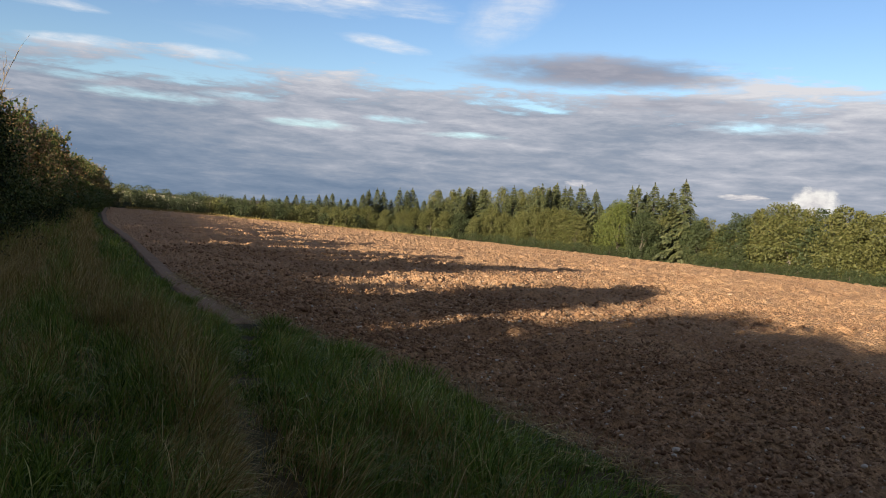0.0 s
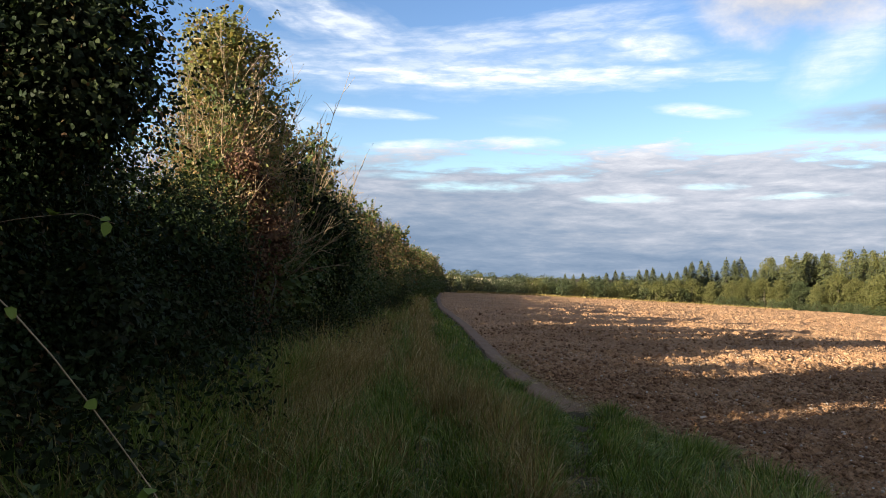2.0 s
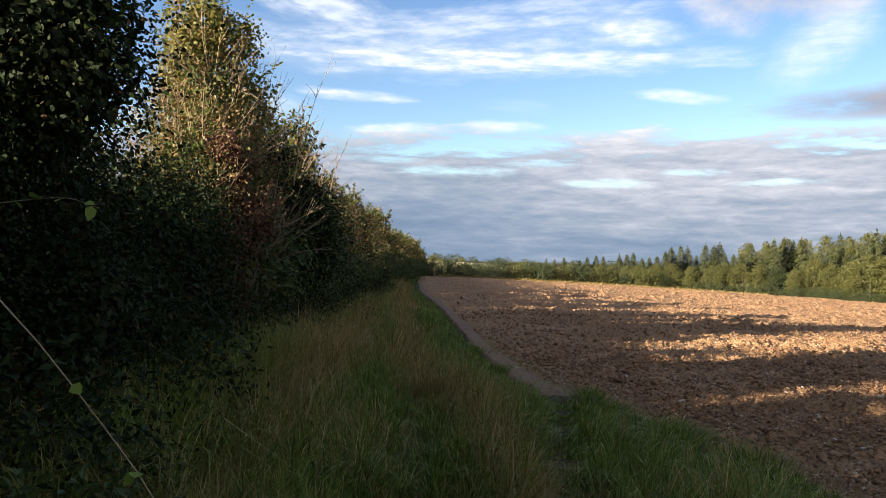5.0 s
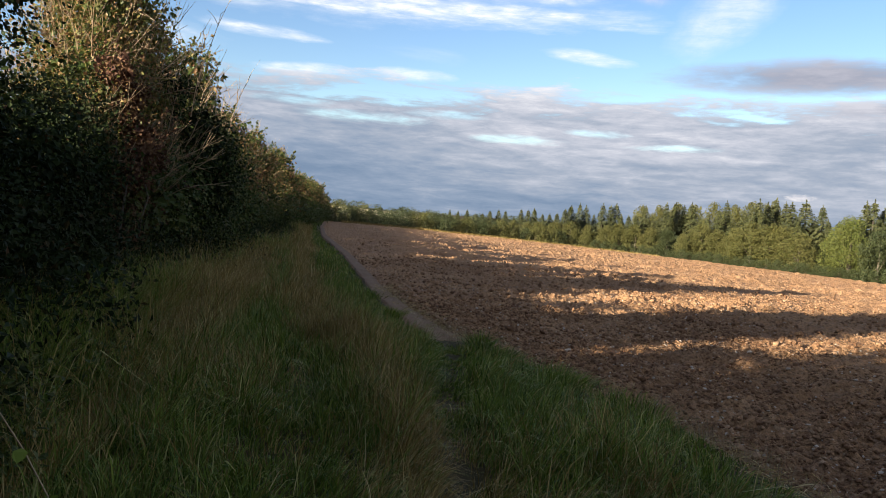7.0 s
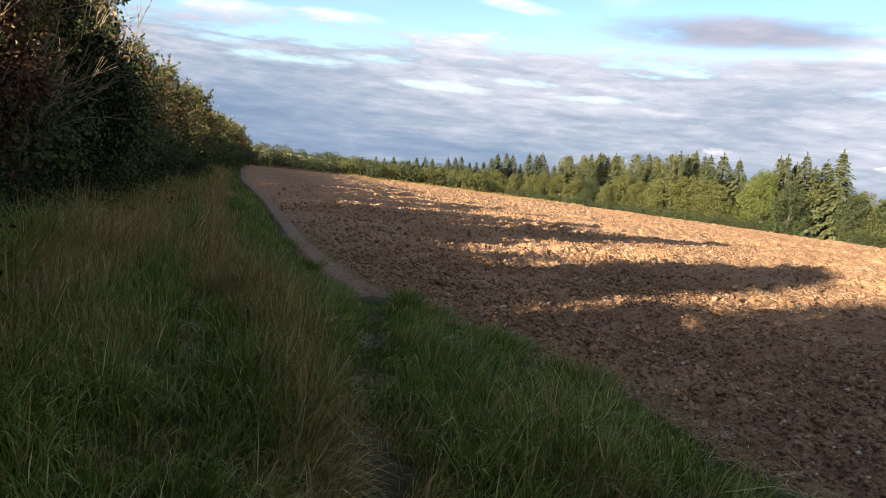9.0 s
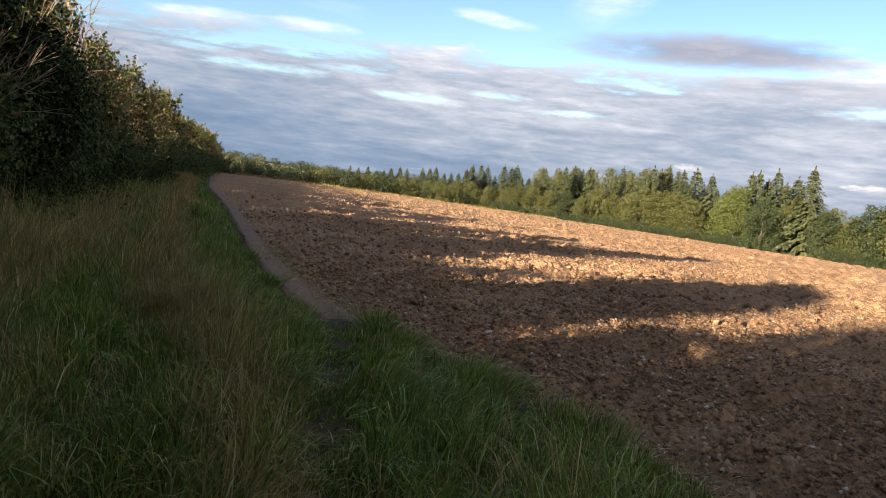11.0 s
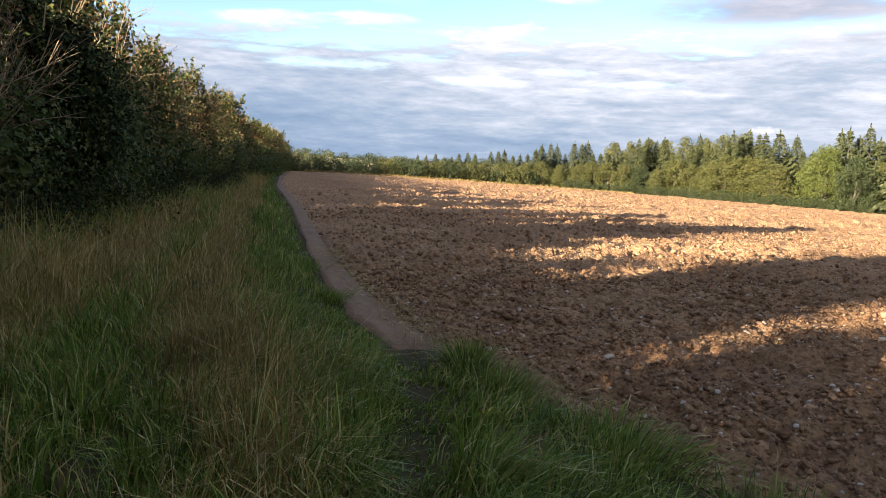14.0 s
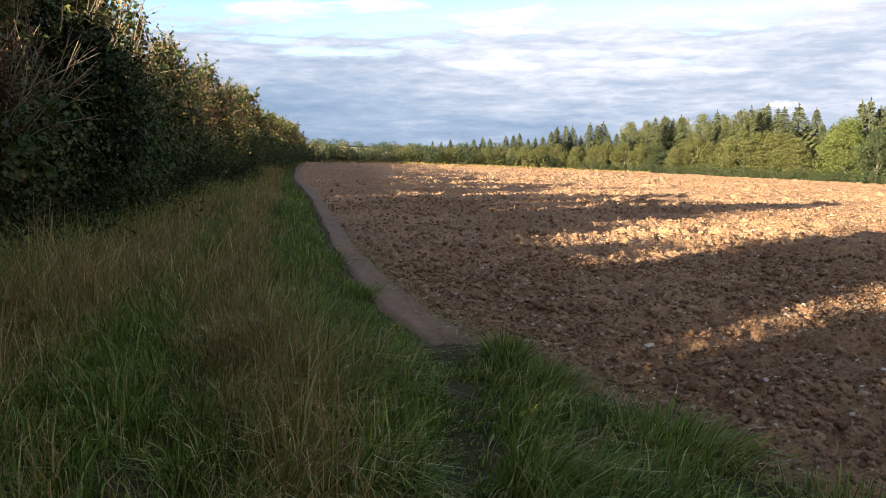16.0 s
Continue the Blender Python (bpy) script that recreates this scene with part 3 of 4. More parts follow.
def shrub(seed, height, radius, leaves, length, mat, lobes=11, stems=6, extra=None, extra_count=0, sprays=0, twigs=0, slim=0.55, oval=False, thick=7):
    """A hedge shrub: stems, a crown of single leaves, long leafy sprays and bare twigs standing out of the top."""
    rng = np.random.default_rng(seed)
    root = new("hedge_shrub")
    ls = shrub_lobes(rng, height, radius, lobes, slim)
    for st in stem_tubes(rng, radius * 0.4, height * 0.66, radius * 0.6, stems, 0.045):
        part("stem", np_mesh("stem", *st, BARK, True), root)
    v, f = leaf_cloud(rng, ls, leaves, length, ragged=0.32, oval=oval)
    if sprays:
        vs, fs, n = [v], [f], len(v)
        for _ in range(sprays):
            lb = ls[rng.integers(len(ls))]
            d = unit(rng.normal(size=3) + np.array([0, 0, 0.5]))
            p0 = np.array(lb[:3]) + d * np.array(lb[3:]) * 0.9
            k = rng.integers(16, 34)
            t = np.linspace(0, 1, k)[:, None]
            reach = rng.uniform(0.35, 0.9)
            pts = p0 + d * reach * t + np.array([0, 0, -0.22 * reach]) * t * t
            ax = d * 0.5 + rng.normal(size=(k, 3)) * 0.8
            L = length * rng.uniform(0.7, 1.3, k)
            a, b = leaves_at(pts, ax, rng.normal(size=(k, 3)) * 0.6 + np.array([0, 0, 1]), L, L * 0.36, 0.12, oval)
            vs.append(a)
            fs.append(b + n)
            n += len(a)
        v, f = np.concatenate(vs), np.concatenate(fs)
    part("crown", np_mesh("crown", v, f, mat), root)
    core = [(q[0] * 0.9, q[1] * 0.9, q[2], q[3] * 0.7, q[4] * 0.7, q[5] * 0.7) for q in ls]
    part("inner_foliage", np_mesh("inner_foliage", *leaf_cloud(rng, core, max(900, leaves // thick), max(0.075 if thick < 4 else 0.16, length * 1.5), 0.5, 0.55, 0.15), mat), root, "dense shaded inner leaves and twigs")
    if extra_count:
        top = sorted(ls, key=lambda q: -q[2])[: max(3, lobes // 2)]
        top = [(a, b, c, r * 1.06, s * 1.06, t * 1.06) for a, b, c, r, s, t in top]
        part("turning_foliage", np_mesh("turning_foliage", *leaf_cloud(rng, top, extra_count, length, depth=0.25, ragged=0.35), extra), root, "yellowing and rusty leaves")
    if twigs:
        tubes = []
        for _ in range(twigs):
            lb = ls[rng.integers(len(ls))]
            d = unit(rng.normal(size=3) * np.array([0.8, 0.8, 0.3]) + np.array([0, 0, 1.0]))
            p0 = np.array(lb[:3]) + d * np.array(lb[3:]) * 0.5
            reach = rng.uniform(0.5, 1.0) * radius * 0.55
            t = np.linspace(0, 1, 5)[:, None]
            pts = p0 + d * reach * t + rng.normal(size=3) * 0.18 * t * t
            tubes.append(tube(pts, np.linspace(0.008, 0.0025, 5), 4))
            for _ in range(3):
                q = pts[rng.integers(2, 4)]
                dd = unit(d + rng.normal(size=3) * 0.5)
                tubes.append(tube(q + dd * reach * 0.35 * np.linspace(0, 1, 3)[:, None], np.linspace(0.006, 0.002, 3), 3))
        part("bare_twig", np_mesh("bare_twig", *join_tubes(tubes), DEAD, True), root, "dry leafless twigs")["kind"] = "stuff"
    return root


HEDGE_Y = np.array([-12, -4, 2, 6, 10, 22, 28, 45, 75, 112.0])
HEDGE_X = np.array([-4.6, -4.5, -4.5, -4.8, -4.5, -4.3, -4.0, -3.45, -2.1, 0.3])


def stand(root, x, y, turn=0.0, scale=1.0, tall=1.0):
    root.matrix_basis = pose(x, y, float(land(x, y)), 0, 0, turn) @ Matrix.Diagonal((scale, scale, scale * tall, 1))
    return root


# shrubs up to y 0.3 stand unseen; heights and gaps shape the field's shadows
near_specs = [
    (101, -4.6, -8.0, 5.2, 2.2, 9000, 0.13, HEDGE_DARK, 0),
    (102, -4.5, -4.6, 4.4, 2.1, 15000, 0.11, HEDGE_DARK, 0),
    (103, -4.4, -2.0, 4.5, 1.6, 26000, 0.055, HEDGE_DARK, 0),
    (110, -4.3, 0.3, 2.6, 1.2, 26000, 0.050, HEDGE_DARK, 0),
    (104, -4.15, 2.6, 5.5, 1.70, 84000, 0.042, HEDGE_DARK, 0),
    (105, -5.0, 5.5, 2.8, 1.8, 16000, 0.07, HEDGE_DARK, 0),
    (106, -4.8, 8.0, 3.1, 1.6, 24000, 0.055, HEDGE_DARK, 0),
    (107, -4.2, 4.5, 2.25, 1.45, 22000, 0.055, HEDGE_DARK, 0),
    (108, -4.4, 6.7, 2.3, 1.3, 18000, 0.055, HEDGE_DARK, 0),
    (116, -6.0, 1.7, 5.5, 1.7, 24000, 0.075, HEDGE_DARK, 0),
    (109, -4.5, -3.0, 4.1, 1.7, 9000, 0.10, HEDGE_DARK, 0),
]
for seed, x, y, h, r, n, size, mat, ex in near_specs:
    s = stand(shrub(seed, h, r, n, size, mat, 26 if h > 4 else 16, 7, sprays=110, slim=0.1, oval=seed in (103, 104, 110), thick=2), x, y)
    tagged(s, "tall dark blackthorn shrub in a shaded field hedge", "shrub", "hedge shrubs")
for seed, x, y, turn in ((1, -4.7, -11.5, 70), (2, -4.6, -15.0, 190), (3, -4.7, -18.6, 300)):
    first = [o for o in scene.objects if o.name == "hedge_shrub"][0]
    copy_thing(first, pose(x, y, float(land(x, y)), 0, 0, turn))
big = stand(shrub(111, 5.1, 2.4, 40000, 0.060, HEDGE_GREEN, 26, 8, HEDGE_BROWN, 15000, 70, 420, slim=0.5), -4.6, 10.6)
maple = stand(shrub(113, 6.6, 1.35, 24000, 0.075, HEDGE_GOLD, 18, 5, HEDGE_BROWN, 1500, 60, 20, slim=0.2, oval=True), -4.55, 10.9)
tagged(maple, "young field maple with lit yellow-green crown above the hedge", "tree", "hedge shrubs")
rusty = stand(shrub(115, 3.7, 0.75, 8000, 0.055, HEDGE_RUST, 12, 6, HEDGE_RUST, 1500, 30, 24, slim=0.3), -3.75, 9.3)
tagged(rusty, "withered bush with dark red-brown dead leaves in the hedge", "shrub", "hedge shrubs")
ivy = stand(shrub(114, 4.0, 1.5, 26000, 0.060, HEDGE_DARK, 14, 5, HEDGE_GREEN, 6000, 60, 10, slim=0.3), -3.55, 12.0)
tagged(ivy, "dark green privet shrub with small glossy leaves in the hedge", "shrub", "hedge shrubs")
tagged(big, "large hedge bush with rusty dying leaves and bare twigs on top", "shrub", "hedge shrubs")
green = stand(shrub(112, 5.0, 1.95, 26000, 0.068, HEDGE_GREEN, 12, 6, HEDGE_BROWN, 3000, 50, 30), -4.2, 13.8)
tagged(green, "dark green hawthorn shrub with yellow-green tips in the hedge", "shrub", "hedge shrubs")
mids = [shrub(121, 4.6, 1.9, 10500, 0.102, HEDGE_GREEN, 11, 5, HEDGE_BROWN, 1800, 40, 50),
        shrub(122, 4.4, 1.9, 10500, 0.102, HEDGE_DARK, 11, 5, HEDGE_BROWN, 2200, 40, 60),
        shrub(123, 4.8, 1.8, 10500, 0.102, HEDGE_GREEN, 11, 5, HEDGE_BROWN, 3600, 40, 90)]
mid_labels = ["green hawthorn shrub with lit yellowing top in the hedge", "dark hedge shrub with brown twiggy top", "hedge shrub turning brown with dead twigs on top"]
far = shrub(131, 4.6, 2.1, 4200, 0.16, HEDGE_GREEN, 10, 4, HEDGE_BROWN, 900, 24, 30)
rng = np.random.default_rng(7)
y, k = 17.0, 0
while y < 114:
    x = float(np.interp(y, HEDGE_Y, HEDGE_X)) + rng.uniform(-0.45, 0.35)
    sc, tall, turn = rng.uniform(0.86, 1.1), rng.uniform(0.86, 1.14), rng.uniform(0, 360)
    if y < 46:
        src, lab = mids[k % 3], mid_labels[k % 3]
    else:
        src, lab = far, "far green and brown shrub in the field hedge"
    m = pose(x, y, float(land(x, y)), 0, 0, turn) @ Matrix.Diagonal((sc, sc, sc * tall, 1))
    if src.get("label"):
        ob = copy_thing(src, m @ Matrix.Diagonal((1 / src.scale[0], 1 / src.scale[1], 1 / src.scale[2], 1)))
    else:
        ob = src
        ob.matrix_basis = m
    tagged(ob, lab, "shrub", "hedge shrubs")
    y += rng.uniform(2.0, 2.7)
    k += 1


# ---- weeds and brambles at the hedge foot ----
rng = np.random.default_rng(61)
wy = -4 + 40 * rng.random(260) ** 2.2
wx = np.interp(wy, HEDGE_Y, HEDGE_X) + 1.55 + rng.normal(size=260) * 0.32
wr = rng.uniform(0.22, 0.55, 260)
# the weeds share the hedge's leaf colour, darkened for shade
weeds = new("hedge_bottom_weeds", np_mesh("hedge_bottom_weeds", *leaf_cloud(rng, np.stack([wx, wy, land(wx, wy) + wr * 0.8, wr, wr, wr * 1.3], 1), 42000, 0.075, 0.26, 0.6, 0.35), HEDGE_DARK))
lx, ly, lr = rng.uniform(-2.9, -2.0, 150), rng.uniform(-3.8, 2.6, 150), rng.uniform(0.12, 0.26, 150)
nettles = new("nettle_patch", np_mesh("nettle_patch", *leaf_cloud(rng, np.stack([lx, ly, land(lx, ly) + lr * 0.9, lr, lr, lr * 1.2], 1), 12000, 0.055, 0.26, 0.7, 0.35), HEDGE_GREEN))
tagged(nettles, "low dark nettles among the grass by the hedge", "weeds", kind="stuff")
tagged(weeds, "dark nettles and brambles crowding the hedge foot", "weeds", kind="stuff")


def arching_stem(name, pts, r, leaf_mat_, leaf_n, leaf_len, seed, label, category):
    rng = np.random.default_rng(seed)
    root = new(name)
    pts = np.array(pts, float)
    t = np.linspace(0, 1, 14)
    src = np.linspace(0, 1, len(pts))
    line = np.stack([np.interp(t, src, pts[:, i]) for i in range(3)], 1)
    line[1:-1] = (line[:-2] + 2 * line[1:-1] + line[2:]) / 4
    part("stem", np_mesh("stem", *tube(line, np.linspace(r, r * 0.45, 14), 6), DEAD, True), root)
    for k in range(leaf_n):
        p = line[rng.integers(3, 14)]
        d = unit(rng.normal(size=3) + np.array([0.4, 0, 0.1]))
        v, f = leaves_at(p[None], d[None], np.array([[0.2, -0.4, 0.9]]) + rng.normal(size=(1, 3)) * 0.3, np.array([leaf_len * rng.uniform(0.7, 1.2)]), np.array([leaf_len * 0.42]), 0.12, True)
        part("leaf", np_mesh("leaf", v, f, leaf_mat_), root)
    return tagged(root, label, category)


# ---- far trees ----
def conifer(seed, H, R):
    """A spruce: trunk and whorls of drooping boughs, each a row of hanging sprays."""
    rng = np.random.default_rng(seed)
    root = new("conifer")
    part("trunk", np_mesh("trunk", *tube([(0, 0, -0.3), (0, 0, H * 0.5), (0.05, 0, H)], [0.02 * H, 0.012 * H, 0.01], 7), BARK, True), root)
    P, A, N, L = [], [], [], []
    z = 0.04 * H
    while z < H * 0.985:
        u = z / H
        r = R * 1.5 * (1 - u) ** 0.92 + 0.08
        nb = int(round(7 + 7 * (1 - u)))
        a0 = rng.uniform(0, 6.3)
        for b in range(nb):
            a = a0 + b * 2 * np.pi / nb + rng.normal() * 0.25
            rr = r * rng.uniform(0.6, 1.12)
            d = np.array([np.cos(a), np.sin(a), 0])
            s = np.array([-d[1], d[0], 0])
            k = max(3, int(rr / 0.26))
            for q in np.linspace(0.4, 1, k):
                p = d * rr * q + np.array([0, 0, z + 0.30 * rr * q - 0.55 * rr * q * q])
                for sg in (-1, 1):
                    P.append(p + rng.normal(size=3) * 0.04)
                    A.append(d * 0.7 + s * sg * rng.uniform(0.3, 1.0) + np.array([0, 0, -0.45 + rng.normal() * 0.15]))
                    N.append(np.array([0, 0, 0.8]) + d * 0.5 + rng.normal(size=3) * 0.25)
                    L.append(rng.uniform(0.35, 0.6) * (0.7 + 0.5 * (1 - u)))
        z += H * 0.042 * rng.uniform(0.8, 1.2) * (0.6 + 0.5 * (1 - u))
    for h in np.linspace(0.93, 1.0, 6):
        P.append(np.array([0.03, 0, H * h]))
        A.append(np.array([rng.normal() * 0.3, rng.normal() * 0.3, 1.0]))
        N.append(rng.normal(size=3))
        L.append(0.4)
    L = np.array(L)
    part("crown", np_mesh("crown", *leaves_at(np.array(P), np.array(A), np.array(N), L, L * 0.36), NEEDLE), root)
    return root


def broadleaf(seed, H, R, mat, count=8000, length=0.23, low=0.06):
    rng = np.random.default_rng(seed)
    root = new("tree")
    part("trunk", np_mesh("trunk", *tube([(0, 0, -0.3), (0.1, 0, H * 0.25), (0, 0.1, H * 0.6)], [0.03 * H, 0.022 * H, 0.01 * H], 7), BARK, True), root)
    lobes = []
    for k in range(64):
        h = (k + 0.5) / 64
        a = rng.uniform(0, 6.3)
        prof = np.sin(np.pi * min(1, 0.28 + 0.68 * h)) ** 0.7
        off = R * 0.74 * prof * rng.uniform(0.45, 1.1)
        r = R * rng.uniform(0.13, 0.28) * (0.6 + 0.5 * prof)
        c = np.array([np.cos(a) * off, np.sin(a) * off, H * (low + (1 - low) * h) - r * 0.5 * h])
        lobes.append((*c, r, r, r * 0.85))
        if k % 13 == 0:
            part("limb", np_mesh("limb", *tube([(0, 0, H * 0.22), tuple(c * 0.5 + np.array([0, 0, H * 0.12])), tuple(c)], [0.008 * H, 0.005 * H, 0.002 * H], 5), BARK, True), root)
    part("crown", np_mesh("crown", *leaf_cloud(rng, lobes, count, length, 0.5, 0.3, 0.25, 0.2, 1.9), mat), root)
    return root


TREE_AZ = np.array([-3, 1.6, 7.5, 14, 20, 27, 34, 41, 49, 55, 75, 110.0])
TREE_D = np.array([116, 115, 130, 140, 145, 140, 130, 119, 110, 100, 90, 85.0])
TOP_AZ = np.array([-3, 7.5, 11.7, 15.8, 18, 23.4, 29, 34, 37.8, 39.7, 42.4, 44.3, 45.9, 48, 51.7, 54.6, 70, 110])
TOP_EL = np.array([0.1, 0.1, 0.5, 0.8, 1.4, 1.74, 2.2, 2.8, 2.65, 3.3, 3.1, 1.5, 0.8, 1.85, 2.66, 2.44, 2.6, 2.6])


def spot(az, extra=0.0):
    d = float(np.interp(az, TREE_AZ, TREE_D)) + extra
    return d * math.sin(radians(az)), d * math.cos(radians(az)), d


def top_above_ground(az, extra):
    x, y, d = spot(az, extra)
    return 1.55 + d * math.tan(radians(float(np.interp(az, TOP_AZ, TOP_EL)))) - float(land(x, y))


conifers = [conifer(201, 12, 2.6), conifer(202, 12, 2.2), conifer(203, 12, 3.0)]
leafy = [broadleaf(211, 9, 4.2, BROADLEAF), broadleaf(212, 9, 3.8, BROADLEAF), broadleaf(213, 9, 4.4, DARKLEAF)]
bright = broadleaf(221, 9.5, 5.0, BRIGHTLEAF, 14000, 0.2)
scrub = [broadleaf(231, 3.2, 2.2, BROADLEAF, 1400, 0.19, 0.02), broadleaf(232, 3.2, 2.4, DARKLEAF, 1400, 0.19, 0.02)]
used = set()


def plant(src, az, extra, height, own, label, category, group, wide=1.0, rng=rng):
    x, y, d = spot(az, extra)
    s = height / own
    m = pose(x, y, float(land(x, y)) - 0.1, 0, 0, rng.uniform(0, 360)) @ Matrix.Diagonal((s * wide, s * wide, s, 1))
    if src.name in used:
        ob = copy_thing(src, m @ Matrix.Diagonal((1 / src.scale[0], 1 / src.scale[1], 1 / src.scale[2], 1)))
    else:
        used.add(src.name)
        ob = src
        ob.matrix_basis = m
    return tagged(ob, label, category, group)


rng = np.random.default_rng(23)
# the tall row of conifers on the skyline
az = 8.6
while az < 42.6:
    ex = rng.uniform(9, 20)
    h = top_above_ground(az, ex) * rng.choice([1.0, 0.95, 0.86, 0.76])
    plant(conifers[rng.integers(3)], az, ex, h, 12, "tall dark green conifer in the wood edge", "conifer", "wood edge conifers", rng.uniform(0.95, 1.35), rng)
    az += rng.uniform(0.38, 0.72)
plant(conifers[2], 43.2, 2.0, 1.55 + 121 * math.tan(radians(3.45)) + 4.0, 12, "lone tall spruce standing above the wood edge", "conifer", "wood edge conifers", 1.05, rng)
# broad crowns among and before them
az = 9.0
while az < 62:
    if not 36.2 < az < 41.5:
        ex = rng.uniform(3, 8)
        share = (rng.uniform(0.48, 0.66) if az < 30 else rng.uniform(0.52, 0.74)) if az < 44 else rng.uniform(0.88, 1.02)
        k = 2 if rng.random() < 0.2 else rng.integers(2)
        plant(leafy[k], az, ex, top_above_ground(az, ex) * share, 9, "olive-green broadleaved tree at the wood edge", "tree", "wood edge trees", rng.uniform(1.0, 1.35) if az < 44 else rng.uniform(0.85, 1.1), rng)
    az += rng.uniform(0.9, 1.4)
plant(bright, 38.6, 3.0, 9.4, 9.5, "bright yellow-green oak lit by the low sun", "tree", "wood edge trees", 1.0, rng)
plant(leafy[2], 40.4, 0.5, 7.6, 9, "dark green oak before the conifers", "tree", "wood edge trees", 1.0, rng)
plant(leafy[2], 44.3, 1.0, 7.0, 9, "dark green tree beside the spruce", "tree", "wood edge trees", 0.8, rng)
# round crowns on the rise behind
for az in np.arange(24.5, 34.5, 1.25):
    ex = 60.0
    plant(leafy[int(az * 4) % 2], float(az), ex, top_above_ground(float(az), ex) * rng.uniform(0.94, 1.0), 9, "round broadleaved crown on the rise behind the wood", "tree", "wood edge trees", 0.7, rng)
# scrub along the field's far side
az = -1.5
while az < 60:
    h = rng.uniform(2.2, 3.0) if az < 8 else rng.uniform(2.2, 3.8) if az < 21 else rng.uniform(1.5, 2.1)
    # below bearing 7 the dark leaf colour stands in for the hedge end's shadow
    plant(scrub[1 if az < 7 or az > 21 else rng.integers(2)], az, rng.uniform(-1, 1), h, 3.2, "low scrubby bush along the far field side", "bush", "far side bushes", rng.uniform(0.9, 1.3), rng)
    az += rng.uniform(0.7, 1.1) * (1.0 if az < 21 else 0.75)
az = -4.0
while az < 14:
    plant(scrub[rng.integers(2)], az, rng.uniform(14, 40), rng.uniform(3.0, 4.2), 3.2, "rounded bush beyond the far hedge", "bush", "far side bushes", rng.uniform(0.9, 1.3), rng)
    az += rng.uniform(0.7, 1.2)


# ---- far woods and stubble ----
def far_woods(r0, r1, a0, a1, count, size, seed):
    rng = np.random.default_rng(seed)
    a = np.radians(rng.uniform(a0, a1, count))
    r = rng.uniform(r0, r1, count)
    x, y = r * np.sin(a), r * np.cos(a)
    keep = fbm(x / 90, y / 90, 91, 3) > 0.42
    x, y = x[keep], y[keep]
    h = size * rng.uniform(0.6, 1.2, len(x))
    lobes = np.stack([x, y, land(x, y) + h * 0.45, h * 0.75, h * 0.75, h * 0.55], 1)
    return leaf_cloud(rng, lobes, len(x) * 60, size * 0.16, 0.5, 0.2, 0.2, 0.1, 2.0)


woods = new("far_woods", np_mesh("far_woods", *far_woods(560, 1050, -12, 60, 640, 7.5, 301), DARKLEAF))
tagged(woods, "distant wooded hills along the horizon", "woods", kind="stuff")
stubble = new("stubble_field", sheet_mesh("stubble_field", np.linspace(5, 60, 20), np.linspace(395, 470, 20), lambda x, y: land(x, y) + 0.25, STUBBLE))
tagged(stubble, "pale distant stubble field on a rise", "field", kind="structure")


# ---- grass ----
def blades(rng, x, y, height, width, lean, mat, name, wind=0.22, seg=2, out=None):
    """Curved tapering blades, three or five triangles each."""
    n = len(x)
    p = np.stack([x, y, ground_height(x, y) - 0.01], 1)
    a = rng.uniform(0, 2 * np.pi, n)
    d = np.stack([np.cos(a), np.sin(a), np.zeros(n)], 1) * (lean * rng.uniform(0.3, 1.4, n))[:, None] + np.array([wind, -0.06, 0]) * rng.uniform(0.3, 1.3, n)[:, None]
    drift = 2 * np.pi * fbm(x * 0.7, y * 0.7, 121, 2) + 1.2
    d = d + np.stack([np.cos(drift), np.sin(drift), 0 * drift], 1) * 0.28
    if out is not None:
        d = d + out
    b = rng.uniform(0, 2 * np.pi, n)
    s = np.stack([np.cos(b), np.sin(b), np.zeros(n)], 1) * width[:, None]
    H = height[:, None]
    up = np.array([0, 0, 1.0])
    rows = []
    ts = np.linspace(0, 1, seg + 2)
    for t in ts[:-1]:
        c = p + up * H * (t - 0.22 * t * t * np.linalg.norm(d, axis=1, keepdims=True)) + d * H * t * t
        w = s * (1 - 0.75 * t)
        rows += [c - w, c + w]
    rows.append(p + up * H * (1 - 0.45 * np.linalg.norm(d, axis=1, keepdims=True)) + d * H)
    v = np.stack(rows, 1)
    k = len(rows)
    base = np.arange(n)[:, None] * k
    tris = []
    for i in range(seg):
        o = 2 * i
        tris += [(o, o + 1, o + 3), (o, o + 3, o + 2)]
    tris.append((k - 3, k - 2, k - 1))
    f = (base[:, None, :] + np.array(tris)[None]).reshape(-1, 3)
    return new(name, np_mesh(name, v, f, mat))


WORN_Y = np.array([-30, -4, -1.5, 1.5, 3.0, 5.0, 5.5])
WORN_X = np.array([-0.4, -0.4, 0.0, 0.4, 0.66, 1.02, 1.1])


MID_Y = np.array([-4, 2.5, 3.5, 4.4, 5.8, 11.6, 18, 40.0])
MID_X = np.array([0.05, 0.15, 0.08, -0.16, -0.60, -0.68, -0.72, -0.9])


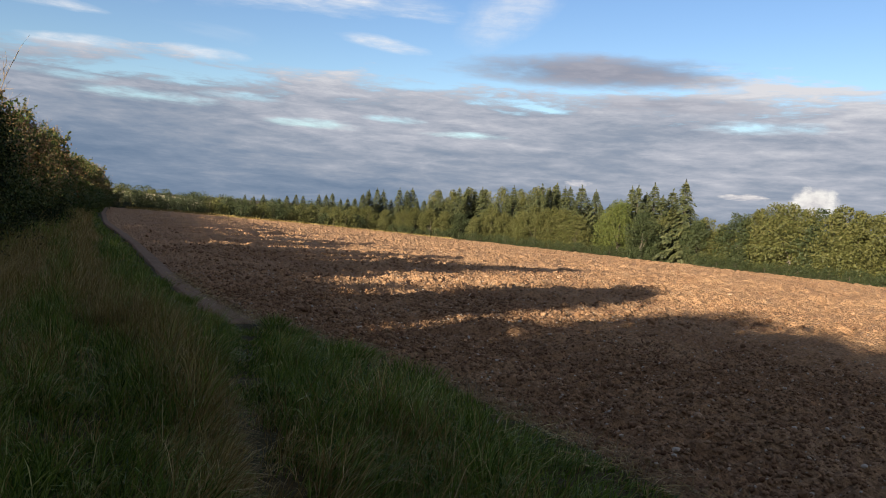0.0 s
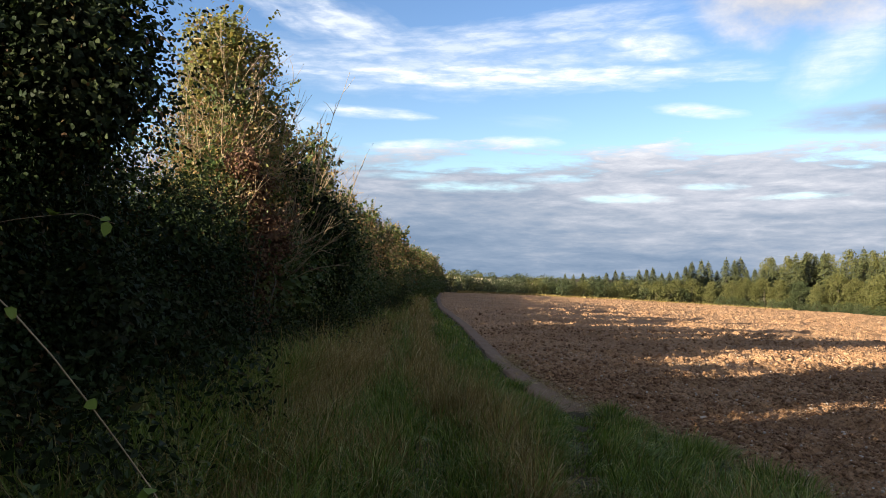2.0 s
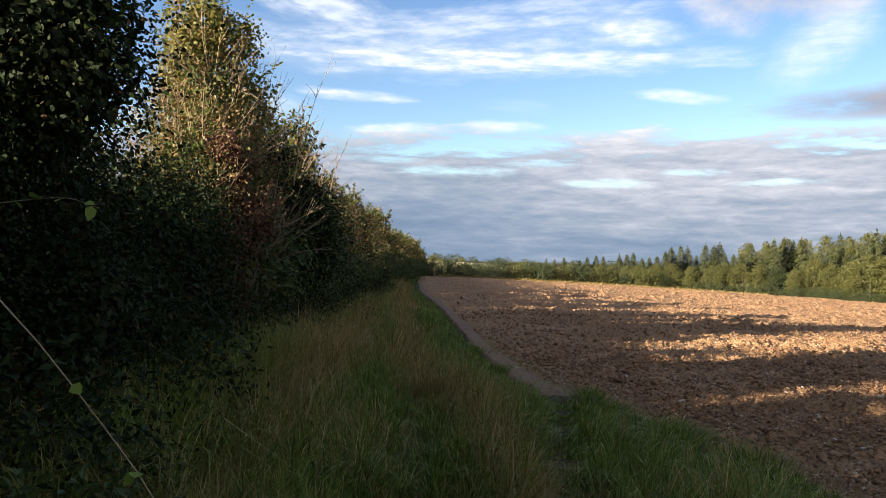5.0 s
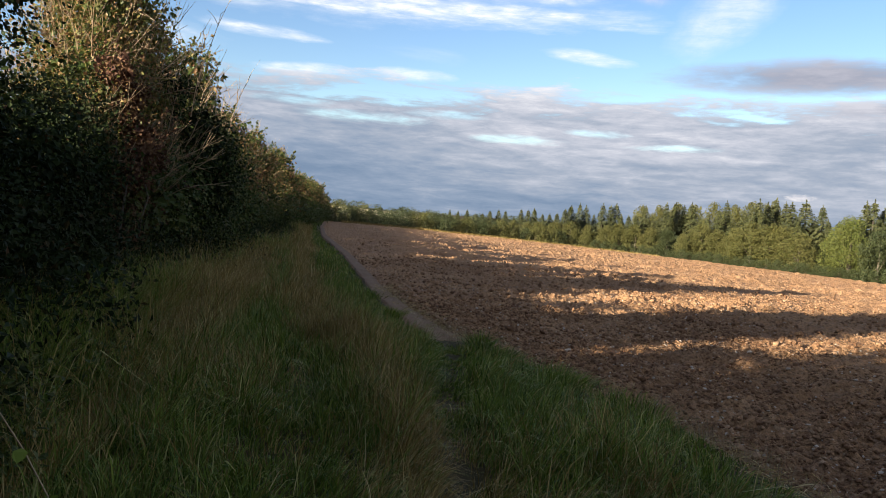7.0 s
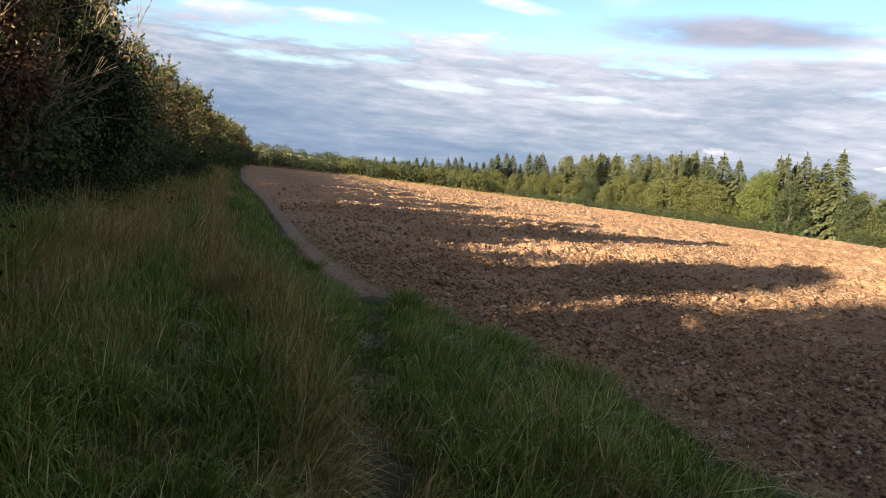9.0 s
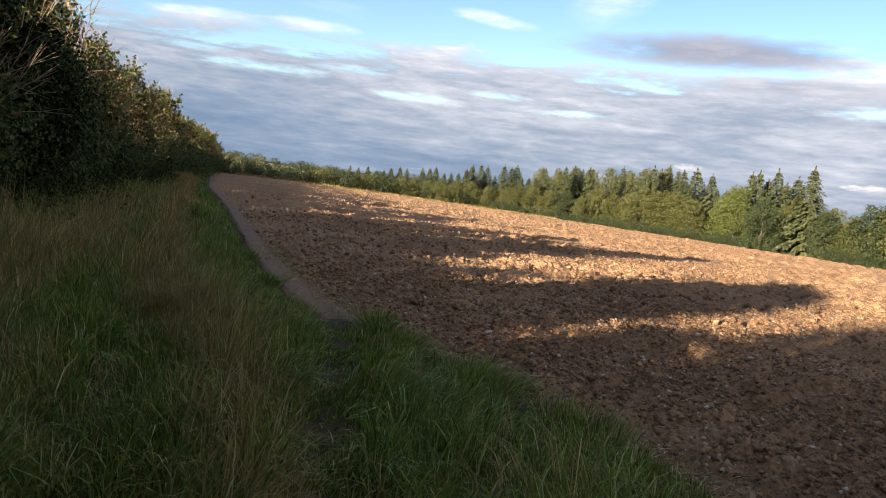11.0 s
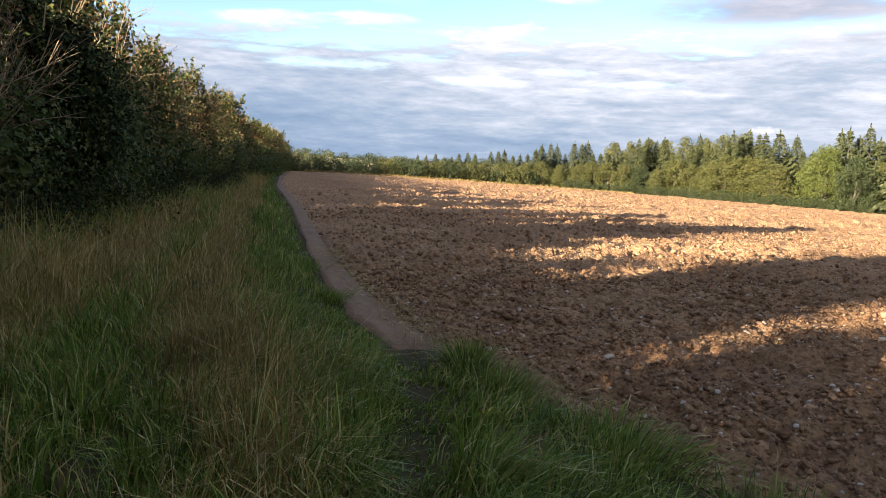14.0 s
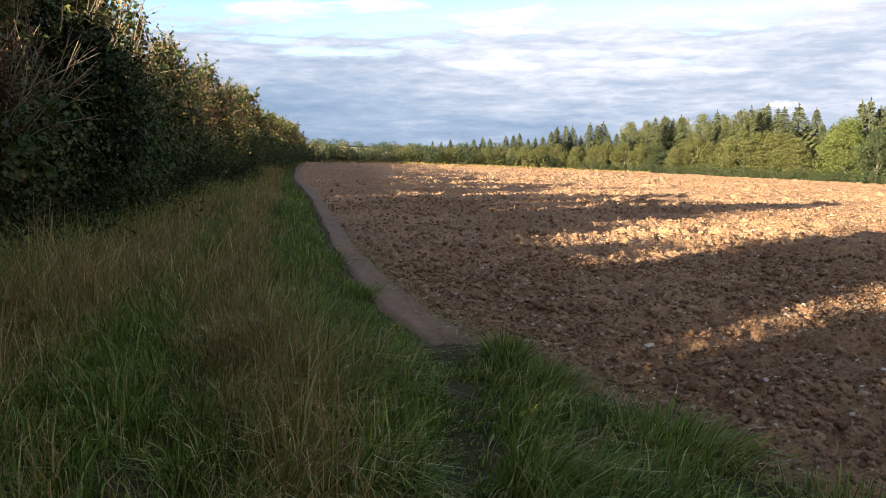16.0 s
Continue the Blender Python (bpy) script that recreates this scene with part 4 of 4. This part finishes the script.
def grass_kind(x, y):
    """How dry (0 to 1) and how tall the grass is."""
    edge = np.where(y < 5.2, field_edge(y) - 0.05, np.interp(y, PATH_Y, PATH_X))
    u = edge - x
    n1, n2 = fbm(x * 0.8, y * 0.35, 51, 3), fbm(x * 1.9, y * 1.2, 57, 3)
    verge = np.clip((1.0 - u) / 0.5, 0, 1)
    worn = np.exp(-((x - np.interp(y, WORN_Y, WORN_X)) / 0.2) ** 2) * (y < 5.6)
    rut = np.exp(-((x + 0.75 - 0.012 * y) / 0.22) ** 2)
    foot = np.clip((-1.9 - x + 0.02 * y) / 0.6, 0, 1)
    mid = np.exp(-((x - np.interp(y, MID_Y, MID_X) - 0.25 * (n1 - 0.5)) / 0.34) ** 2)
    side = np.exp(-((x + 1.85 - 0.5 * (n2 - 0.5)) / 0.42) ** 2) * np.clip((y - 2.6) / 2.0, 0.25, 1) * np.clip((26 - y) / 14, 0, 1)
    far_dry = 0.45 * np.clip((y - 14) / 14, 0, 1) * (u > 0.9)
    dry = np.clip(0.17 + 0.85 * np.maximum(mid, side) + far_dry + 1.1 * (n1 - 0.5) - 0.35 * verge * (1 - mid) - 0.3 * foot * (1 - side), 0.03, 0.95)
    tall = (0.30 + 0.26 * (n2 - 0.5) + 0.30 * foot + 0.10 * dry + 0.32 * np.exp(-((x + 2.4) / 0.6) ** 2 - ((y - 5.5) / 3) ** 2)) * (1 - 0.25 * verge) * (1 - 0.35 * rut) * (1 - 0.8 * worn)
    return dry, tall, u, worn


def scatter(rng, x0, x1, y0, y1, per_m2, tuft):
    """Blades in tufts: places, and the way each blade leans out of its tuft."""
    n = int((x1 - x0) * (y1 - y0) * per_m2 / tuft)
    cx, cy = np.repeat(rng.uniform(x0, x1, n), tuft), np.repeat(rng.uniform(y0, y1, n), tuft)
    size = np.repeat(rng.uniform(0.03, 0.09, n), tuft)
    o = rng.normal(size=(n * tuft, 2))
    return cx + o[:, 0] * size, cy + o[:, 1] * size, np.stack([o[:, 0], o[:, 1], o[:, 0] * 0], 1) * 0.38, np.repeat(rng.uniform(0.6, 1.25, n), tuft), np.repeat(rng.random(n), tuft)


rng = np.random.default_rng(41)
for y0, y1, dens, wide, seg in ((-10.0, -4.5, 160, 0.012, 1), (-4.5, -1.5, 700, 0.006, 2), (-1.5, 3.0, 2600, 0.0046, 2), (3.0, 7.0, 2600, 0.0055, 1), (7.0, 13.0, 1300, 0.0065, 1), (13.0, 26.0, 380, 0.010, 1), (26.0, 55.0, 120, 0.018, 1), (55.0, 114.0, 36, 0.035, 1)):
    xl = -3.6 if y0 < 13 else (-3.2 if y0 < 26 else -2.6)
    x, y, out, vigour, pick = scatter(rng, xl, 2.6, y0, y1, dens, 26 if y0 < 7 else 12)
    clump = fbm(x * 3.2, y * 3.2, 63, 2)
    dry, tall, u, worn = grass_kind(x, y)
    keep = (u > np.where(y < 5.2, -0.10, 0.10) * rng.random(len(x))) & (clump + 0.35 * rng.random(len(x)) > 0.42 + 0.08 * worn)
    x, y, dry, tall, clump, out, pick = x[keep], y[keep], dry[keep], tall[keep] * vigour[keep], clump[keep], out[keep], pick[keep]
    is_dry = 0.6 * pick + 0.4 * rng.random(len(x)) < 0.15 + 0.62 * dry
    tall = np.clip(tall * rng.uniform(0.45, 1.2, len(x)) * (0.55 + 0.8 * clump) * np.clip(0.35 + 1.3 * u[keep], 0.35, 1), 0.04, 0.95)
    for flag, mat, name, lab in ((False, GREEN_BLADE, "green_grass", "shaggy green grass of the field margin"), (True, DRY_BLADE, "dry_grass", "tall straw-coloured dry grass leaning in the wind")):
        q = is_dry == flag
        h = tall[q] * (1.22 if flag else 0.95)
        ob = blades(rng, x[q], y[q], h, wide * rng.uniform(0.6, 1.3, q.sum()) * (0.75 if flag else 1.15), np.full(q.sum(), 0.20 if flag else 0.28), mat, name, seg=seg, out=out[q])
        tagged(ob, lab, "grass", kind="stuff")


# ---- clods, flints and straw on the field ----
def lump(rng, flat=0.75, crumb=False):
    """A jagged lump of twenty faces, or a crumb of eight."""
    bm = bmesh.new()
    if crumb:
        for v in ((1, 0, 0), (-1, 0, 0), (0, 1, 0), (0, -1, 0), (0, 0, 1), (0, 0, -1)):
            bm.verts.new(v)
        bmesh.ops.convex_hull(bm, input=bm.verts[:])
        bm.verts.index_update()
    else:
        bmesh.ops.create_icosphere(bm, subdivisions=1, radius=1.0)
    v = np.array([q.co[:] for q in bm.verts])
    f = np.array([[q.index for q in face.verts] for face in bm.faces])
    bm.free()
    v = v * rng.uniform(0.7, 1.2, (len(v), 1)) * np.array([1.0, rng.uniform(0.6, 0.9), flat * rng.uniform(0.7, 1.0)])
    return v, f


def strewn(rng, n, x0, x1, y0, y1, smin, smax, power, mat, name, kinds=8, sink=0.2, crumb=False):
    shapes = [lump(rng, 0.75, crumb) for _ in range(kinds)]
    y = rng.uniform(y0, y1, n)
    x = field_edge(y) + rng.uniform(x0, x1, n)
    ok = fbm(x * 0.9, y * 0.9, 81, 3) + 0.3 * rng.random(n) > 0.5
    x, y = x[ok], y[ok]
    n = len(x)
    z = soil_height(x, y)
    size = smin + (smax - smin) * rng.random(n) ** power
    vs, fs, base = [], [], 0
    for k in range(kinds):
        q = np.arange(n) % kinds == k
        m = q.sum()
        a = rng.uniform(0, 2 * np.pi, m)
        v, f = shapes[k]
        c, s = np.cos(a)[:, None], np.sin(a)[:, None]
        vx, vy, vz = v[None, :, 0], v[None, :, 1], v[None, :, 2]
        tilt = rng.normal(size=(m, 1)) * 0.3
        vz, vx = vz + vx * tilt, vx - vz * tilt
        S = size[q][:, None]
        V = np.stack([x[q][:, None] + (vx * c - vy * s) * S, y[q][:, None] + (vx * s + vy * c) * S, z[q][:, None] + (vz + sink) * S], -1)
        vs.append(V.reshape(-1, 3))
        fs.append((f[None] + (np.arange(m) * len(v))[:, None, None] + base).reshape(-1, 3))
        base += m * len(v)
    return new(name, np_mesh(name, np.concatenate(vs), np.concatenate(fs), mat, crumb))


rng = np.random.default_rng(71)
tagged(strewn(rng, 52000, -0.18, 6.0, -1.2, 9.5, 0.008, 0.036, 2.2, CLOD, "soil_crumbs", 12, 0.15, True), "fine broken crumbs of brown soil", "soil", kind="stuff")
tagged(strewn(rng, 11000, -0.15, 16.0, 6, 24, 0.025, 0.075, 2.0, CLOD, "soil_crumbs", 12, 0.15, True), "broken lumps of brown soil", "soil", kind="stuff")
tagged(strewn(rng, 9000, -0.42, 0.1, 4.8, 16, 0.006, 0.022, 2.0, CLOD, "soil_crumbs", 8, 0.1, True), "crumbs of soil spilt on the path", "soil", kind="stuff")
tagged(strewn(rng, 3600, 0.05, 7, -1.5, 11, 0.016, 0.050, 2.6, CLOD, "soil_clods"), "loose broken clods of brown soil", "soil", kind="stuff")
tagged(strewn(rng, 2600, 0.5, 30, 6, 42, 0.03, 0.09, 2.6, CLOD, "soil_clods"), "larger turned clods of brown soil", "soil", kind="stuff")
tagged(strewn(rng, 3800, -0.25, 8, -1.5, 14, 0.006, 0.024, 2.0, FLINT, "small_flints"), "small pale flints scattered in the soil", "stones", kind="stuff")
tagged(strewn(rng, 5000, 9, 72, 14, 100, 0.05, 0.13, 2.0, CLOD, "soil_clods", 12, 0.1, True), "large turned clods across the far field", "soil", kind="stuff")
stone_meshes = [np_mesh("stone", *lump(rng, 0.6), FLINT) for _ in range(7)]
for k in range(240):
    y = rng.uniform(-0.8, 9.5)
    x = float(field_edge(y)) + 0.05 + 6.0 * rng.random() ** 1.6
    s = 0.014 + 0.028 * rng.random() ** 2.5
    ob = part("stone", stone_meshes[k % 7], field)
    ob.matrix_basis = pose(x, y, float(soil_height(np.array(x), np.array(y))) + s * 0.2, rng.uniform(-15, 15), rng.uniform(-15, 15), rng.uniform(0, 360)) @ Matrix.Scale(s, 4)
# flattened straw along the field's edge
n = 5200
y = rng.uniform(-1.5, 12, n)
x = field_edge(y) + rng.normal(size=n) * 0.14 + 0.05
a = rng.uniform(0, 2 * np.pi, n)
L = rng.uniform(0.06, 0.22, n)
p = np.stack([x, y, np.maximum(soil_height(x, y), ground_height(x, y)) + 0.012], 1)
ax = np.stack([np.cos(a), np.sin(a), rng.uniform(0, 0.5, n)], 1)
straw = new("straw_litter", np_mesh("straw_litter", *leaves_at(p, ax, np.tile([0, 0, 1.0], (n, 1)) + rng.normal(size=(n, 3)) * 0.3, L, np.full(n, 0.003)), DRY_BLADE))
tagged(straw, "flattened grey straw along the field edge", "straw", kind="stuff")

# dead stalks standing along the soil's edge
n = 700
y = rng.uniform(-1.5, 7, n)
x = field_edge(y) + rng.normal(size=n) * 0.13 + 0.06
tagged(blades(rng, x, y, rng.uniform(0.07, 0.24, n) + 0.08, rng.uniform(0.0012, 0.0024, n), np.full(n, 0.3), DEAD, "dead_stalks", 0.05, 2), "grey dead stalks standing along the field edge", "stalks", kind="stuff")
# pale rough grass along the field's far side
az = rng.uniform(2, 26, 5200)
d = np.interp(az, TREE_AZ, TREE_D) - rng.uniform(2.0, 4.5, 5200)
x, y = d * np.sin(np.radians(az)), d * np.cos(np.radians(az))
tagged(blades(rng, x, y, rng.uniform(0.35, 0.9, 5200), rng.uniform(0.03, 0.07, 5200), np.full(5200, 0.3), DRY_BLADE, "rough_grass", 0.1, 1), "pale rough grass along the far field side", "grass", kind="stuff")

# ---- single stems at the hedge ----
arching_stem("bramble_stem", [(-2.69, -1.15, 2.03), (-2.03, -1.2, 1.48), (-1.54, -1.22, 0.87), (-1.12, -1.25, 0.05)], 0.0038, GREEN_BLADE, 14, 0.06, 5, "long pale bramble stem arching down from the hedge", "bramble")
arching_stem("bindweed_spray", [(-2.6, -1.0, 1.75), (-2.2, -1.1, 1.85), (-1.9, -1.15, 1.88), (-1.78, -1.17, 1.84)], 0.002, GREEN_BLADE, 6, 0.05, 9, "bindweed tendril with broad green leaves on the hedge", "vine")


# ---- a stand of dead stems on the big bush ----
rng = np.random.default_rng(91)
dead = new("dead_elder")
for k in range(13):
    f = k / 12
    foot = np.array([-3.9 + 0.9 * f + rng.normal() * 0.2, 10.6 + 3.2 * f + rng.normal() * 0.3, 3.4 - 0.9 * f + float(land(-3.5, 12))])
    tip = foot + np.array([0.45 + 0.35 * rng.random(), rng.normal() * 0.2, 2.0 + 0.35 * rng.normal()])
    t = np.linspace(0, 1, 7)[:, None]
    line = foot + (tip - foot) * t + np.array([-0.18, 0, 0.1]) * t * (1 - t) * 2 + rng.normal(size=(7, 3)) * 0.025
    tubes = [tube(line, np.linspace(0.010, 0.003, 7), 5)]
    for _ in range(5):
        q = rng.integers(2, 6)
        d = unit(np.array([rng.normal() * 0.5 + 0.2, rng.normal() * 0.4, 1.0]))
        ln = rng.uniform(0.25, 0.6)
        tubes.append(tube(line[q] + d * ln * np.linspace(0, 1, 4)[:, None] + rng.normal(size=(4, 3)) * 0.012, np.linspace(0.006, 0.0025, 4), 4))
    part("stem", np_mesh("stem", *join_tubes(tubes), DEAD, True), dead)
trunk_line = np.array([(-4.0, 11.6, -0.1), (-3.9, 11.7, 1.5), (-3.6, 12.0, 3.2)])
part("trunk", np_mesh("trunk", *tube(trunk_line, [0.07, 0.055, 0.03], 7), BARK, True), dead)
tagged(dead, "dead leafless elder stems rising from the hedge", "shrub")


# ---- tussocks on the verge between the worn line and the soil ----
rng = np.random.default_rng(97)
for tx, ty, th, n, sp in ((1.38, 4.85, 0.25, 460, 0.07), (1.50, 4.35, 0.17, 420, 0.13), (1.84, 3.25, 0.20, 520, 0.17), (2.12, 2.3, 0.18, 420, 0.15), (0.60, 7.4, 0.16, 260, 0.10), (0.40, 9.6, 0.18, 260, 0.11)):
    o = rng.normal(size=(n, 2))
    ob = blades(rng, tx + o[:, 0] * sp, ty + o[:, 1] * sp * 1.3, th * rng.uniform(0.6, 1.25, n), rng.uniform(0.003, 0.0055, n), np.full(n, 0.3), GREEN_BLADE, "grass_tussock", 0.15, 2, np.stack([o[:, 0], o[:, 1], o[:, 0] * 0], 1) * 0.4)
    tagged(ob, "dense dark green grass tussock beside the path", "grass", "verge tussocks")
